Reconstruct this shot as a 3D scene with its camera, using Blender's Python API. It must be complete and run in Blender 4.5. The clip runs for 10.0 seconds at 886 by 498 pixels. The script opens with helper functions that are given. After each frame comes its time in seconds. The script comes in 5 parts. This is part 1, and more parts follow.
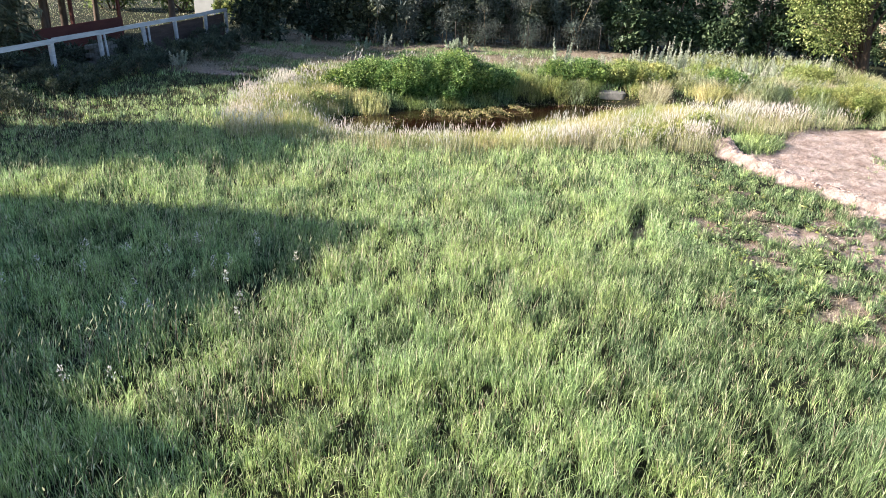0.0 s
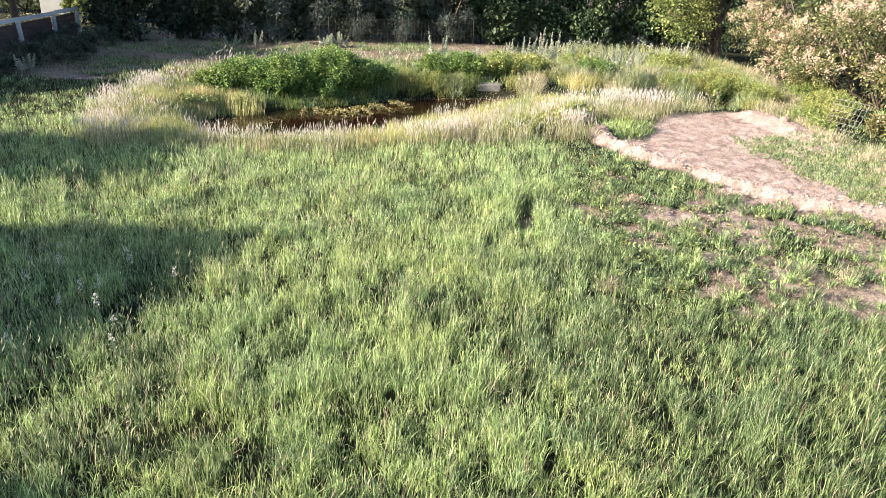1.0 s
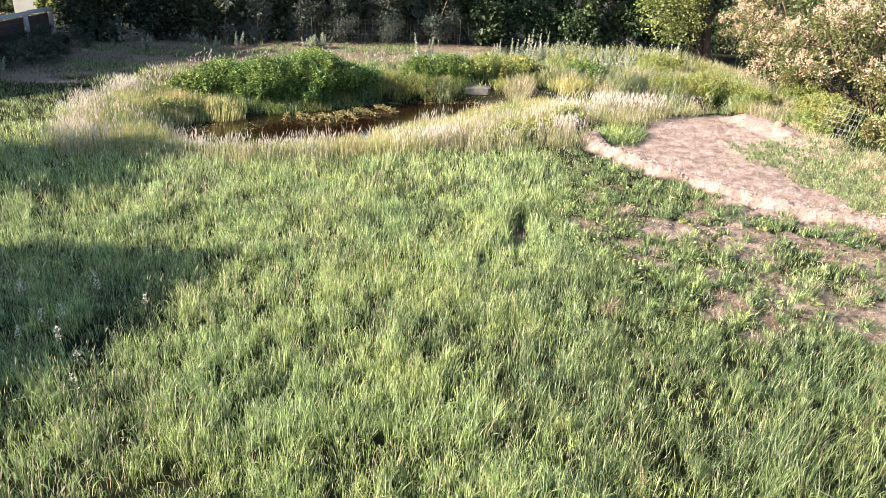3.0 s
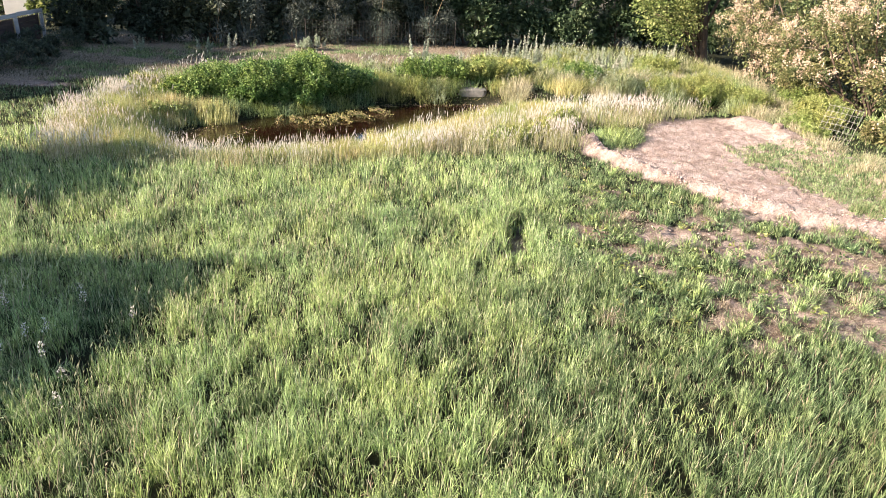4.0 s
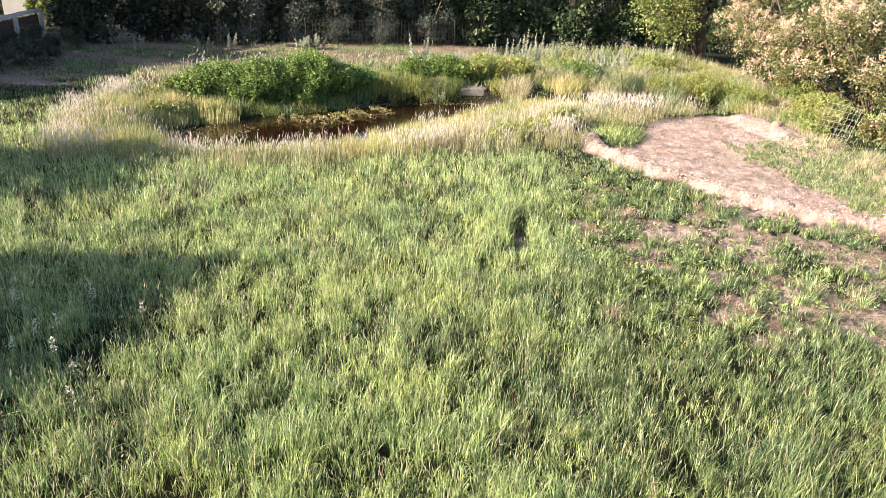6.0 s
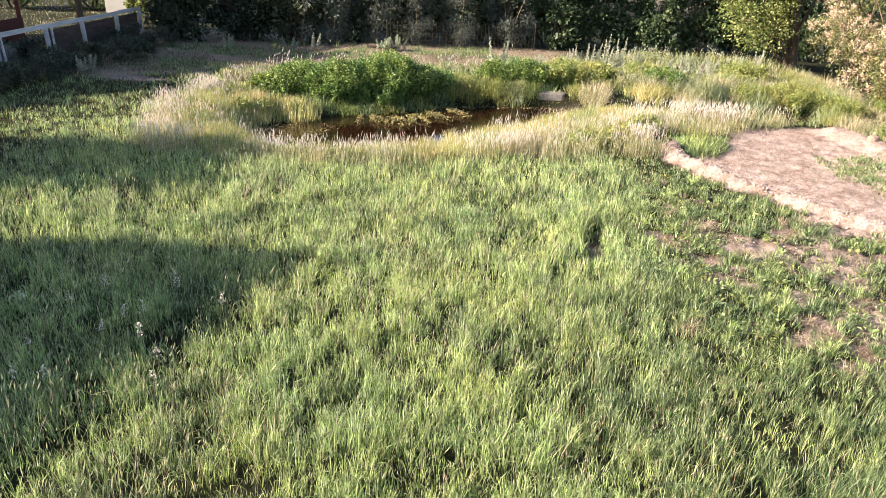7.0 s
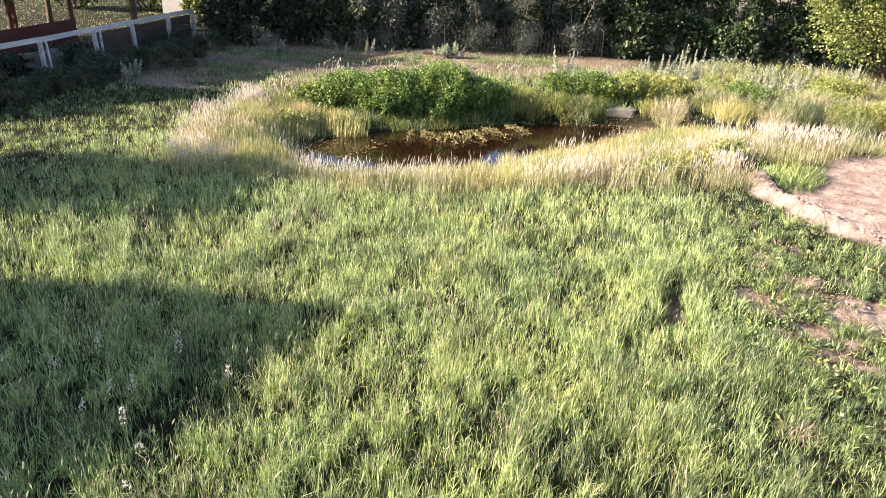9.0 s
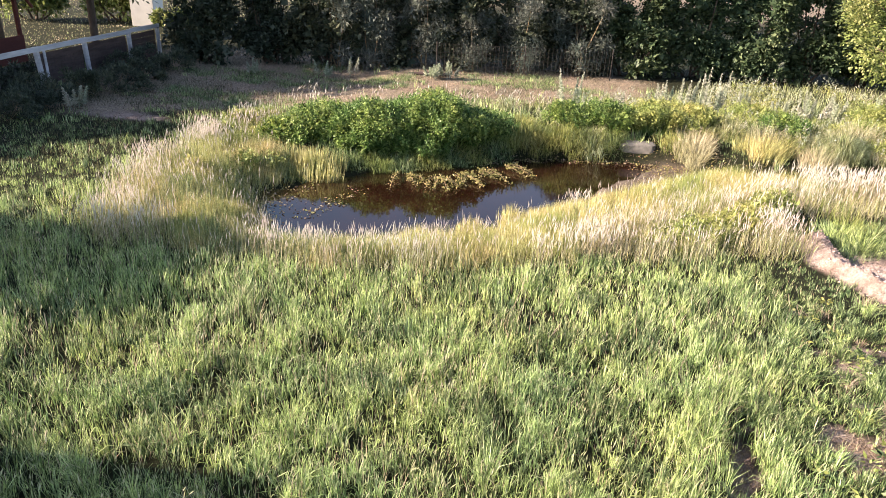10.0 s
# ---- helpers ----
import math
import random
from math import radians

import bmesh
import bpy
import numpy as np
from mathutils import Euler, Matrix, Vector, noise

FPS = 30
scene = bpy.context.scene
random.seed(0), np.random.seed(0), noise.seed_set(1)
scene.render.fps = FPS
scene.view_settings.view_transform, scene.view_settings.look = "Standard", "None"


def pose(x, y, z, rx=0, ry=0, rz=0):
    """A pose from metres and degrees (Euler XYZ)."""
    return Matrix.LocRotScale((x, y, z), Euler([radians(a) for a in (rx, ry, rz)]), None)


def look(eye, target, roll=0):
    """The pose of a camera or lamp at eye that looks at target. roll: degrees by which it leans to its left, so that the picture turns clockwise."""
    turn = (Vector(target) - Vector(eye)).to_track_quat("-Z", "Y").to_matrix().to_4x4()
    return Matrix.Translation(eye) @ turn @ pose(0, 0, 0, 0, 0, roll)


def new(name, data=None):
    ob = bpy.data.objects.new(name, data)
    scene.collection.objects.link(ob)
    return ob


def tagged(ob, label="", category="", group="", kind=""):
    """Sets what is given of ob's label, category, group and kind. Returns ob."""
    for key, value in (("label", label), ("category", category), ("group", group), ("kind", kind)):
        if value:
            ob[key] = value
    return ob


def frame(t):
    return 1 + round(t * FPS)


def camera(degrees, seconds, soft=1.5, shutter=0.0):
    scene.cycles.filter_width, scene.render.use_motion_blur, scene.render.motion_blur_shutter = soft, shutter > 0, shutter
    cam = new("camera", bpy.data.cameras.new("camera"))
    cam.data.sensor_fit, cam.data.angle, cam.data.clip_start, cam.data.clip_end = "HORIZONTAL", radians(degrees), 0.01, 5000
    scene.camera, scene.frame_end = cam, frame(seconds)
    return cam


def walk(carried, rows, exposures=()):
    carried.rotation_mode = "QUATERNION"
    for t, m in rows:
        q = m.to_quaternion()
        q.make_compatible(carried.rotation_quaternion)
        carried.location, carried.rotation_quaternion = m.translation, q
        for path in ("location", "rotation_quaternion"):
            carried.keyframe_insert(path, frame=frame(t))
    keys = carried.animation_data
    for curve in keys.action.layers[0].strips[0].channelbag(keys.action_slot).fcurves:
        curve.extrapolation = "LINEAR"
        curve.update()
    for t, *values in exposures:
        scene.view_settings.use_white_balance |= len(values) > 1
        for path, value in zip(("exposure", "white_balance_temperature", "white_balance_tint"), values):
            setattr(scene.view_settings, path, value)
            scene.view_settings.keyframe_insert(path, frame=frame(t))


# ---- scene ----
cam = camera(64.4, 10.0, 0.65)
PATH = [
    (0, (0.356, -0.778, 4.78), (0.013, 1.014, 3.962), 2.7),
    (0.5, (0.276, -0.596, 4.764), (0.165, 1.227, 3.947), 2.8),
    (1, (0.271, -0.535, 4.75), (0.243, 1.29, 3.933), 2.8),
    (1.5, (0.246, -0.546, 4.764), (0.238, 1.279, 3.945), 2.9),
    (2, (0.215, -0.446, 4.767), (0.213, 1.378, 3.947), 2.9),
    (2.5, (0.199, -0.192, 4.781), (0.203, 1.632, 3.96), 2.9),
    (3, (0.176, 0.16, 4.795), (0.189, 1.984, 3.974), 3.0),
    (3.2, (0.163, 0.319, 4.817), (0.181, 2.142, 3.993), 3.1),
    (4.5, (0.158, 0.432, 4.797), (0.188, 2.257, 3.979), 2.9),
    (5, (0.122, 0.361, 4.783), (0.156, 2.185, 3.964), 2.9),
    (5.5, (0.071, 0.31, 4.783), (0.11, 2.133, 3.963), 2.9),
    (6.8, (0.01, 0.336, 4.832), (-0.049, 2.158, 4.01), 3.0),
    (7, (-0.007, 0.33, 4.832), (-0.169, 2.145, 4.007), 3.0),
    (7.5, (0.074, 0.347, 4.85), (-0.255, 2.137, 4.021), 2.9),
    (8, (0.077, 0.396, 4.85), (-0.246, 2.185, 4.016), 3.0),
    (8.5, (-0.015, 0.951, 4.861), (-0.334, 2.74, 4.024), 2.9),
    (9, (-0.196, 2.164, 4.881), (-0.509, 3.954, 4.046), 3.0),
    (9.5, (-0.429, 3.739, 4.917), (-0.737, 5.533, 4.088), 3.0),
    (10, (-0.672, 5.289, 4.943), (-0.975, 7.086, 4.119), 3.1),
]
EXPOSURES = [(0, 1.86, 5780, 10), (0.5, 1.86, 6030, 10), (1.0, 1.85, 6080, 11), (2.0, 1.83, 6150, 12), (3.0, 1.83, 6210, 13), (4.5, 1.83, 6340, 14), (7.0, 1.86, 6460, 15), (8.5, 1.94, 6500, 16), (9.0, 1.99, 6520, 17), (9.5, 1.96, 6520, 19), (10, 1.94, 6540, 19)]
walk(cam, [(t, look(eye, target, roll)) for t, eye, target, roll in PATH], EXPOSURES)

# ---- world and sun: low evening sun from the side ----
SUN_EL, SUN_TRAVEL = 25.0, 20.0     # height, and the way its light runs, in degrees from +x towards +y
world = bpy.data.worlds.new("world")
scene.world = world
world.use_nodes = True
wn = world.node_tree.nodes
sky = wn.new("ShaderNodeTexSky")
sky.sky_type = "NISHITA"
sky.sun_disc = False
sky.sun_elevation = radians(SUN_EL)
sky.sun_rotation = radians(270 - SUN_TRAVEL)
wn["Background"].inputs["Strength"].default_value = 0.080
world.node_tree.links.new(sky.outputs[0], wn["Background"].inputs["Color"])
sun = new("sun", bpy.data.lights.new("sun", "SUN"))
sun.data.energy, sun.data.angle, sun.data.color = 5.0, radians(0.55), (1.0, 0.86, 0.68)
sd = Vector((math.cos(radians(SUN_TRAVEL)) * math.cos(radians(SUN_EL)), math.sin(radians(SUN_TRAVEL)) * math.cos(radians(SUN_EL)), -math.sin(radians(SUN_EL))))
sun.matrix_world = Matrix.Translation((-30, -8, 30)) @ sd.to_track_quat("-Z", "Y").to_matrix().to_4x4()


# ---- materials ----
class Nodes:
    """A material and short ways to add nodes to it."""

    def __init__(self, name):
        self.m = bpy.data.materials.new(name)
        self.m.use_nodes = True
        self.t = self.m.node_tree
        self.b = self.t.nodes["Principled BSDF"]
        self.out = self.t.nodes["Material Output"]

    def node(self, what, **values):
        n = self.t.nodes.new(what)
        for key, v in values.items():
            if key == "blend":
                n.blend_type = v
            elif key == "op":
                n.operation = v
            elif key == "kind":
                n.data_type = v
            elif key == "attr":
                n.attribute_name = v
        return n

    def link(self, a, b):
        self.t.links.new(a, b)

    def place(self, scale=(1, 1, 1)):
        g, mp = self.node("ShaderNodeNewGeometry"), self.node("ShaderNodeMapping")
        mp.inputs["Scale"].default_value = scale
        self.link(g.outputs["Position"], mp.inputs["Vector"])
        return mp.outputs[0]

    def noise(self, scale, detail=4, rough=0.6, vec=None, stretch=(1, 1, 1)):
        n = self.node("ShaderNodeTexNoise")
        n.inputs["Scale"].default_value, n.inputs["Detail"].default_value, n.inputs["Roughness"].default_value = scale, detail, rough
        self.link(vec or self.place(stretch), n.inputs["Vector"])
        return n.outputs["Fac"]

    def ramp(self, fac, *stops):
        r = self.node("ShaderNodeValToRGB")
        el = r.color_ramp.elements
        while len(el) < len(stops):
            el.new(0.5)
        for e, (at, c) in zip(el, stops):
            e.position, e.color = at, (*c, 1)
        self.link(fac, r.inputs[0])
        return r.outputs[0]

    def mix(self, fac, a, b, blend="MIX"):
        n = self.node("ShaderNodeMix", kind="RGBA", blend=blend)
        for s, v in ((n.inputs[0], fac), (n.inputs[6], a), (n.inputs[7], b)):
            if isinstance(v, (int, float)):
                s.default_value = v
            elif isinstance(v, tuple):
                s.default_value = (*v, 1)
            else:
                self.link(v, s)
        return n.outputs[2]

    def math(self, op, a, b):
        n = self.node("ShaderNodeMath", op=op)
        for s, v in zip(n.inputs, (a, b)):
            if isinstance(v, (int, float)):
                s.default_value = v
            else:
                self.link(v, s)
        return n.outputs[0]

    def bump(self, height, strength=0.5, distance=0.02):
        n = self.node("ShaderNodeBump")
        n.inputs["Strength"].default_value, n.inputs["Distance"].default_value = strength, distance
        self.link(height, n.inputs["Height"])
        self.link(n.outputs[0], self.b.inputs["Normal"])

    def finish(self, color, rough=0.8, spec=0.3, metal=0.0):
        if isinstance(color, tuple):
            self.b.inputs["Base Color"].default_value = (*color, 1)
        else:
            self.link(color, self.b.inputs["Base Color"])
        if isinstance(rough, (int, float)):
            self.b.inputs["Roughness"].default_value = rough
        else:
            self.link(rough, self.b.inputs["Roughness"])
        self.b.inputs["Specular IOR Level"].default_value = spec
        self.b.inputs["Metallic"].default_value = metal
        return self.m


def foliage(name, stops, patches, patch_scale=0.6, through_part=0.35, rough=0.5, spec=0.3, tuft=0.0, fold=0.6):
    """Leaves or blades: each piece takes a tint of stops; patches (two colours) shift whole areas. tuft: how far noise
    paints shaded hollows and bright tops into the colour. fold: how far the folded, curling pieces catch light like
    upturned ones.
    """
    n = Nodes(name)
    g = n.node("ShaderNodeNewGeometry")
    own = n.ramp(g.outputs["Random Per Island"], *stops)
    area = n.ramp(n.noise(patch_scale, 3), (0.36, patches[0]), (0.64, patches[1]))
    col = n.mix(1.0, own, area, "MULTIPLY")
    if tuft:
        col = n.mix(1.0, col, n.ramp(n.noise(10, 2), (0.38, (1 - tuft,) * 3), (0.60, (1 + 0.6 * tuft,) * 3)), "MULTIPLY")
    n.finish(col, rough, spec)
    tr, mx = n.node("ShaderNodeBsdfTranslucent"), n.node("ShaderNodeMixShader")
    n.link(col, tr.inputs["Color"])
    up, unit = n.node("ShaderNodeVectorMath", op="ADD"), n.node("ShaderNodeVectorMath", op="NORMALIZE")
    up.inputs[1].default_value = (0, 0, fold)
    n.link(g.outputs["Normal"], up.inputs[0])
    n.link(up.outputs[0], unit.inputs[0])
    n.link(unit.outputs[0], n.b.inputs["Normal"])
    mx.inputs[0].default_value = through_part
    n.link(n.b.outputs[0], mx.inputs[1])
    n.link(tr.outputs[0], mx.inputs[2])
    n.link(mx.outputs[0], n.out.inputs["Surface"])
    return n.m


def ground_material():
    n = Nodes("ground_soil")
    bare = n.node("ShaderNodeAttribute", attr="bare").outputs["Fac"]
    hay = n.node("ShaderNodeAttribute", attr="hay").outputs["Fac"]
    big, fine, grit = n.noise(0.9, 5), n.noise(9, 6, 0.7), n.noise(60, 4, 0.7)
    # thatch is nearly black: the shade between grass tufts is in its colour
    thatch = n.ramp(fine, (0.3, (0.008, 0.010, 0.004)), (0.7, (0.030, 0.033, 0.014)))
    dirt = n.ramp(big, (0.3, (0.46, 0.35, 0.30)), (0.7, (0.61, 0.495, 0.44)))
    dirt = n.mix(0.8, dirt, n.ramp(fine, (0.32, (0.62, 0.59, 0.57)), (0.62, (1.06, 1.06, 1.06))), "MULTIPLY")
    dirt = n.mix(0.7, dirt, n.ramp(n.noise(30, 5, 0.8), (0.36, (0.60, 0.57, 0.55)), (0.58, (1.08, 1.08, 1.08))), "MULTIPLY")
    dirt = n.mix(0.75, dirt, n.ramp(n.noise(2.6, 4, 0.65), (0.40, (0.60, 0.54, 0.50)), (0.56, (1.06, 1.06, 1.06))), "MULTIPLY")
    straw = n.ramp(n.noise(14, 5, 0.7, stretch=(1, 2.2, 1)), (0.34, (0.07, 0.055, 0.04)), (0.5, (0.29, 0.23, 0.172)), (0.72, (0.55, 0.455, 0.365)))
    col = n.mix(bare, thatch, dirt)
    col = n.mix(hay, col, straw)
    lumps_ = n.noise(22, 5, 0.75)
    n.bump(n.math("ADD", n.math("ADD", fine, lumps_), n.math("MULTIPLY", grit, 0.4)), 1.0, 0.06)
    return n.finish(col, 0.95, 0.15)


def plain_wear(name, a, b, scale=6, rough=0.8, metal=0.0, stretch=(1, 1, 1), bump=0.4):
    n = Nodes(name)
    f = n.noise(scale, 6, 0.7, stretch=stretch)
    n.bump(n.noise(scale * 6, 5, 0.7, stretch=stretch), bump, 0.01)
    return n.finish(n.ramp(f, (0.3, a), (0.7, b)), rough, 0.3, metal)


def water_material():
    n = Nodes("pond_water")
    n.bump(n.noise(2.5, 3), 0.05, 0.02)
    f = n.noise(1.2, 4)
    return n.finish(n.ramp(f, (0.35, (0.009, 0.0035, 0.002)), (0.65, (0.018, 0.007, 0.004))), 0.04, 0.5)


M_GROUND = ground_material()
# the near-black first tint adds painted shade low in the tufts
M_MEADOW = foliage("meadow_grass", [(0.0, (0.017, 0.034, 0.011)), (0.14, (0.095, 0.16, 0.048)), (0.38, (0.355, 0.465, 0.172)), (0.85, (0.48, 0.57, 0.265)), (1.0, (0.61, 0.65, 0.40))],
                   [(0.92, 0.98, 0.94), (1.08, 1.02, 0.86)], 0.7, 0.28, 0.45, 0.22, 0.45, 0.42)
M_LUSH = foliage("lush_tuft_grass", [(0.0, (0.018, 0.033, 0.014)), (0.3, (0.085, 0.140, 0.055)), (0.65, (0.235, 0.315, 0.13)), (1.0, (0.45, 0.52, 0.30))], [(0.94, 0.98, 0.97), (1.1, 1.04, 0.90)], 0.9, 0.32, 0.55, 0.14, 0.45)
# lawn blades coloured darker to stand for the trees' shade on them
M_SHADED_LAWN = foliage("shaded_lawn_grass", [(0.0, (0.018, 0.021, 0.010)), (0.5, (0.070, 0.076, 0.038)), (1.0, (0.18, 0.168, 0.10))], [(0.85, 0.95, 0.95), (1.15, 1.02, 0.92)], 0.5, 0.2, 0.7, 0.12, 0.3, 0.3)
M_SEED = foliage("greenish_seed_heads", [(0.0, (0.36, 0.36, 0.19)), (1.0, (0.62, 0.60, 0.42))], [(0.9, 0.98, 0.92), (1.06, 1.0, 1.0)], 0.8, 0.35, 0.8)
M_WEED = foliage("soft_weed_leaf", [(0.0, (0.13, 0.155, 0.04)), (0.6, (0.30, 0.325, 0.10)), (1.0, (0.48, 0.48, 0.21))], [(0.85, 1.0, 0.9), (1.12, 1.0, 0.95)], 0.8, 0.3, 0.55, 0.2, 0.25)
M_PALE = foliage("pale_dry_grass", [(0.0, (0.19, 0.165, 0.085)), (0.5, (0.48, 0.415, 0.26)), (1.0, (0.75, 0.67, 0.51))], [(0.86, 0.94, 0.82), (1.08, 1.01, 1.0)], 0.6, 0.35, 0.5, 0.3, 0.3, 0.45)
M_HEADS = foliage("pale_seed_heads", [(0.0, (0.54, 0.48, 0.41)), (1.0, (0.86, 0.81, 0.74))], [(0.9, 0.95, 0.93), (1.06, 1.0, 1.0)], 0.8, 0.4, 0.8)
M_GOLD = foliage("golden_rush", [(0.0, (0.19, 0.165, 0.05)), (0.5, (0.50, 0.43, 0.165)), (1.0, (0.74, 0.66, 0.36))], [(0.80, 0.94, 0.75), (1.08, 1.0, 1.0)], 0.9, 0.3, 0.5, 0.3, 0.35)
M_SILVER = foliage("silvery_bank_grass", [(0.0, (0.05, 0.06, 0.022)), (0.35, (0.22, 0.245, 0.11)), (0.75, (0.42, 0.43, 0.24)), (1.0, (0.68, 0.68, 0.50))], [(0.88, 1.0, 0.9), (1.1, 1.0, 0.95)], 0.5, 0.3, 0.5, 0.3, 0.3)
M_SAGE = foliage("grey_green_weed_leaf", [(0.0, (0.24, 0.27, 0.18)), (1.0, (0.52, 0.54, 0.43))], [(0.9, 1.0, 0.9), (1.1, 1.0, 1.05)], 0.9, 0.3)
M_NETTLE = foliage("bank_bush_leaf", [(0.0, (0.045, 0.085, 0.020)), (0.5, (0.14, 0.225, 0.052)), (1.0, (0.36, 0.45, 0.16))], [(0.76, 0.90, 0.9), (1.2, 1.08, 0.95)], 1.1, 0.33, 0.45, 0.3, 0.35, 0.12)
# hedge leaves kept very dark, so part of their shade is in the colour
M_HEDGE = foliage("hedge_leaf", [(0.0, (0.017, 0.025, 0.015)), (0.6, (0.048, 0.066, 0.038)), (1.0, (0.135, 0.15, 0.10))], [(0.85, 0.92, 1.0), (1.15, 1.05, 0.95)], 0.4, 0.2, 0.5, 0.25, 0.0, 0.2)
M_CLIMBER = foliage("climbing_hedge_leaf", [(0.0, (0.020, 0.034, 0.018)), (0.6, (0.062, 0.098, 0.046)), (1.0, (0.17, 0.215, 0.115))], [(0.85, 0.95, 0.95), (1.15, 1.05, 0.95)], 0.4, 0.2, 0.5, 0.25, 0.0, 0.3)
M_OLIVE = foliage("silver_shrub_leaf", [(0.0, (0.055, 0.07, 0.055)), (1.0, (0.20, 0.22, 0.18))], [(0.7, 0.8, 0.8), (1.1, 1.0, 1.0)], 0.9, 0.2)
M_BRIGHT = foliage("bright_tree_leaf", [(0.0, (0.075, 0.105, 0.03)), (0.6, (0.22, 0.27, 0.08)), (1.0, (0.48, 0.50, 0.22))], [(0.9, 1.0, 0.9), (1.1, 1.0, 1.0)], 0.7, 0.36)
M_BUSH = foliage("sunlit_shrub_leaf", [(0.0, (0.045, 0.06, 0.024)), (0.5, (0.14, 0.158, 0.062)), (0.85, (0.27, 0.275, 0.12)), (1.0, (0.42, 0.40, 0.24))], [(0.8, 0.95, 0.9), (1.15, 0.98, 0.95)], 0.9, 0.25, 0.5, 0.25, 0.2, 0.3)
M_BLOSSOM = foliage("faded_cream_blossom", [(0.0, (0.40, 0.29, 0.19)), (0.5, (0.60, 0.47, 0.335)), (1.0, (0.80, 0.68, 0.54))], [(0.92, 0.90, 0.88), (1.05, 1.0, 1.0)], 0.8, 0.3, 0.8)
M_NEEDLE = foliage("conifer_needle", [(0.0, (0.045, 0.055, 0.03)), (1.0, (0.17, 0.17, 0.10))], [(0.9, 1, 1), (1.1, 1, 0.95)], 0.5, 0.25)
M_ROCK = plain_wear("reddish_rock", (0.19, 0.125, 0.095), (0.36, 0.26, 0.205), 9, 0.95)
M_BARK = plain_wear("bark", (0.05, 0.035, 0.025), (0.14, 0.10, 0.075), 9, 0.95, 0, (1, 1, 0.25), 0.9)
M_TWIG = plain_wear("dry_stem", (0.16, 0.11, 0.06), (0.30, 0.22, 0.13), 9, 0.9)
M_WATER = water_material()
M_STONE = plain_wear("pale_stone", (0.10, 0.092, 0.08), (0.21, 0.195, 0.17), 7, 0.95)
M_CLOD = plain_wear("dry_clod", (0.32, 0.235, 0.20), (0.50, 0.39, 0.345), 8, 0.97)
M_PAINT = plain_wear("weathered_white_paint", (0.30, 0.29, 0.30), (0.60, 0.59, 0.60), 5, 0.75, 0, (1, 0.15, 1))
M_REDWOOD = plain_wear("dark_red_boards", (0.07, 0.02, 0.016), (0.13, 0.04, 0.03), 4, 0.85, 0, (1, 0.2, 1))
M_DARKWOOD = plain_wear("dark_weathered_boards", (0.045, 0.030, 0.028), (0.11, 0.078, 0.07), 5, 0.9, 0, (0.3, 0.3, 2))
M_TIN = plain_wear("galvanised_sheet", (0.34, 0.36, 0.38), (0.55, 0.57, 0.6), 3, 0.45, 0.8)
M_WIRE = plain_wear("rusty_wire", (0.025, 0.02, 0.017), (0.06, 0.05, 0.042), 8, 0.7, 0.3)
M_PANEL = plain_wear("white_coated_wire", (0.22, 0.20, 0.18), (0.46, 0.43, 0.38), 8, 0.7)
M_PLASTER = plain_wear("pale_wall_render", (0.62, 0.58, 0.52), (0.75, 0.71, 0.64), 2, 0.9)
M_LILY = foliage("floating_leaf", [(0.0, (0.11, 0.12, 0.035)), (0.6, (0.26, 0.23, 0.08)), (1.0, (0.46, 0.38, 0.19))], [(0.9, 1, 0.9), (1.1, 1, 1)], 1.5, 0.2)
M_STRAW = foliage("cut_straw", [(0.0, (0.14, 0.10, 0.065)), (0.6, (0.38, 0.30, 0.20)), (1.0, (0.62, 0.53, 0.39))], [(0.85, 0.9, 0.9), (1.1, 1.0, 1.0)], 0.7, 0.15, 0.8)
M_LITTER = foliage("dead_brown_litter", [(0.0, (0.07, 0.045, 0.03)), (0.6, (0.20, 0.14, 0.09)), (1.0, (0.42, 0.33, 0.24))], [(0.9, 0.95, 0.95), (1.1, 1.0, 1.0)], 0.9, 0.1, 0.9)


# ---- building helpers ----
def vnoise(x, y, scale, seed=0, octaves=3):
    """Smooth value noise from 0 to 1 over the plan."""
    x, y = np.asarray(x, float) * scale, np.asarray(y, float) * scale
    total, amp, norm = 0.0, 1.0, 0.0
    for o in range(octaves):
        xi, yi = np.floor(x).astype(np.int64), np.floor(y).astype(np.int64)
        fx, fy = x - xi, y - yi
        fx, fy = fx * fx * (3 - 2 * fx), fy * fy * (3 - 2 * fy)

        def lattice(i, j):
            k = (i * 374761393 + j * 668265263 + (seed + o * 17) * 974634777) & 0x7FFFFFFF
            k = ((k ^ (k >> 13)) * 1274126177) & 0x7FFFFFFF
            return ((k ^ (k >> 16)) & 0xFFFF) / 65535.0

        v = (lattice(xi, yi) * (1 - fx) + lattice(xi + 1, yi) * fx) * (1 - fy) + (lattice(xi, yi + 1) * (1 - fx) + lattice(xi + 1, yi + 1) * fx) * fy
        total, norm = total + amp * v, norm + amp
        amp, x, y = amp * 0.5, x * 2.03 + 11.7, y * 2.03 - 5.3
    return total / norm


def smooth(a, b, v):
    u = np.clip((np.asarray(v, float) - a) / (b - a), 0, 1)
    return u * u * (3 - 2 * u)


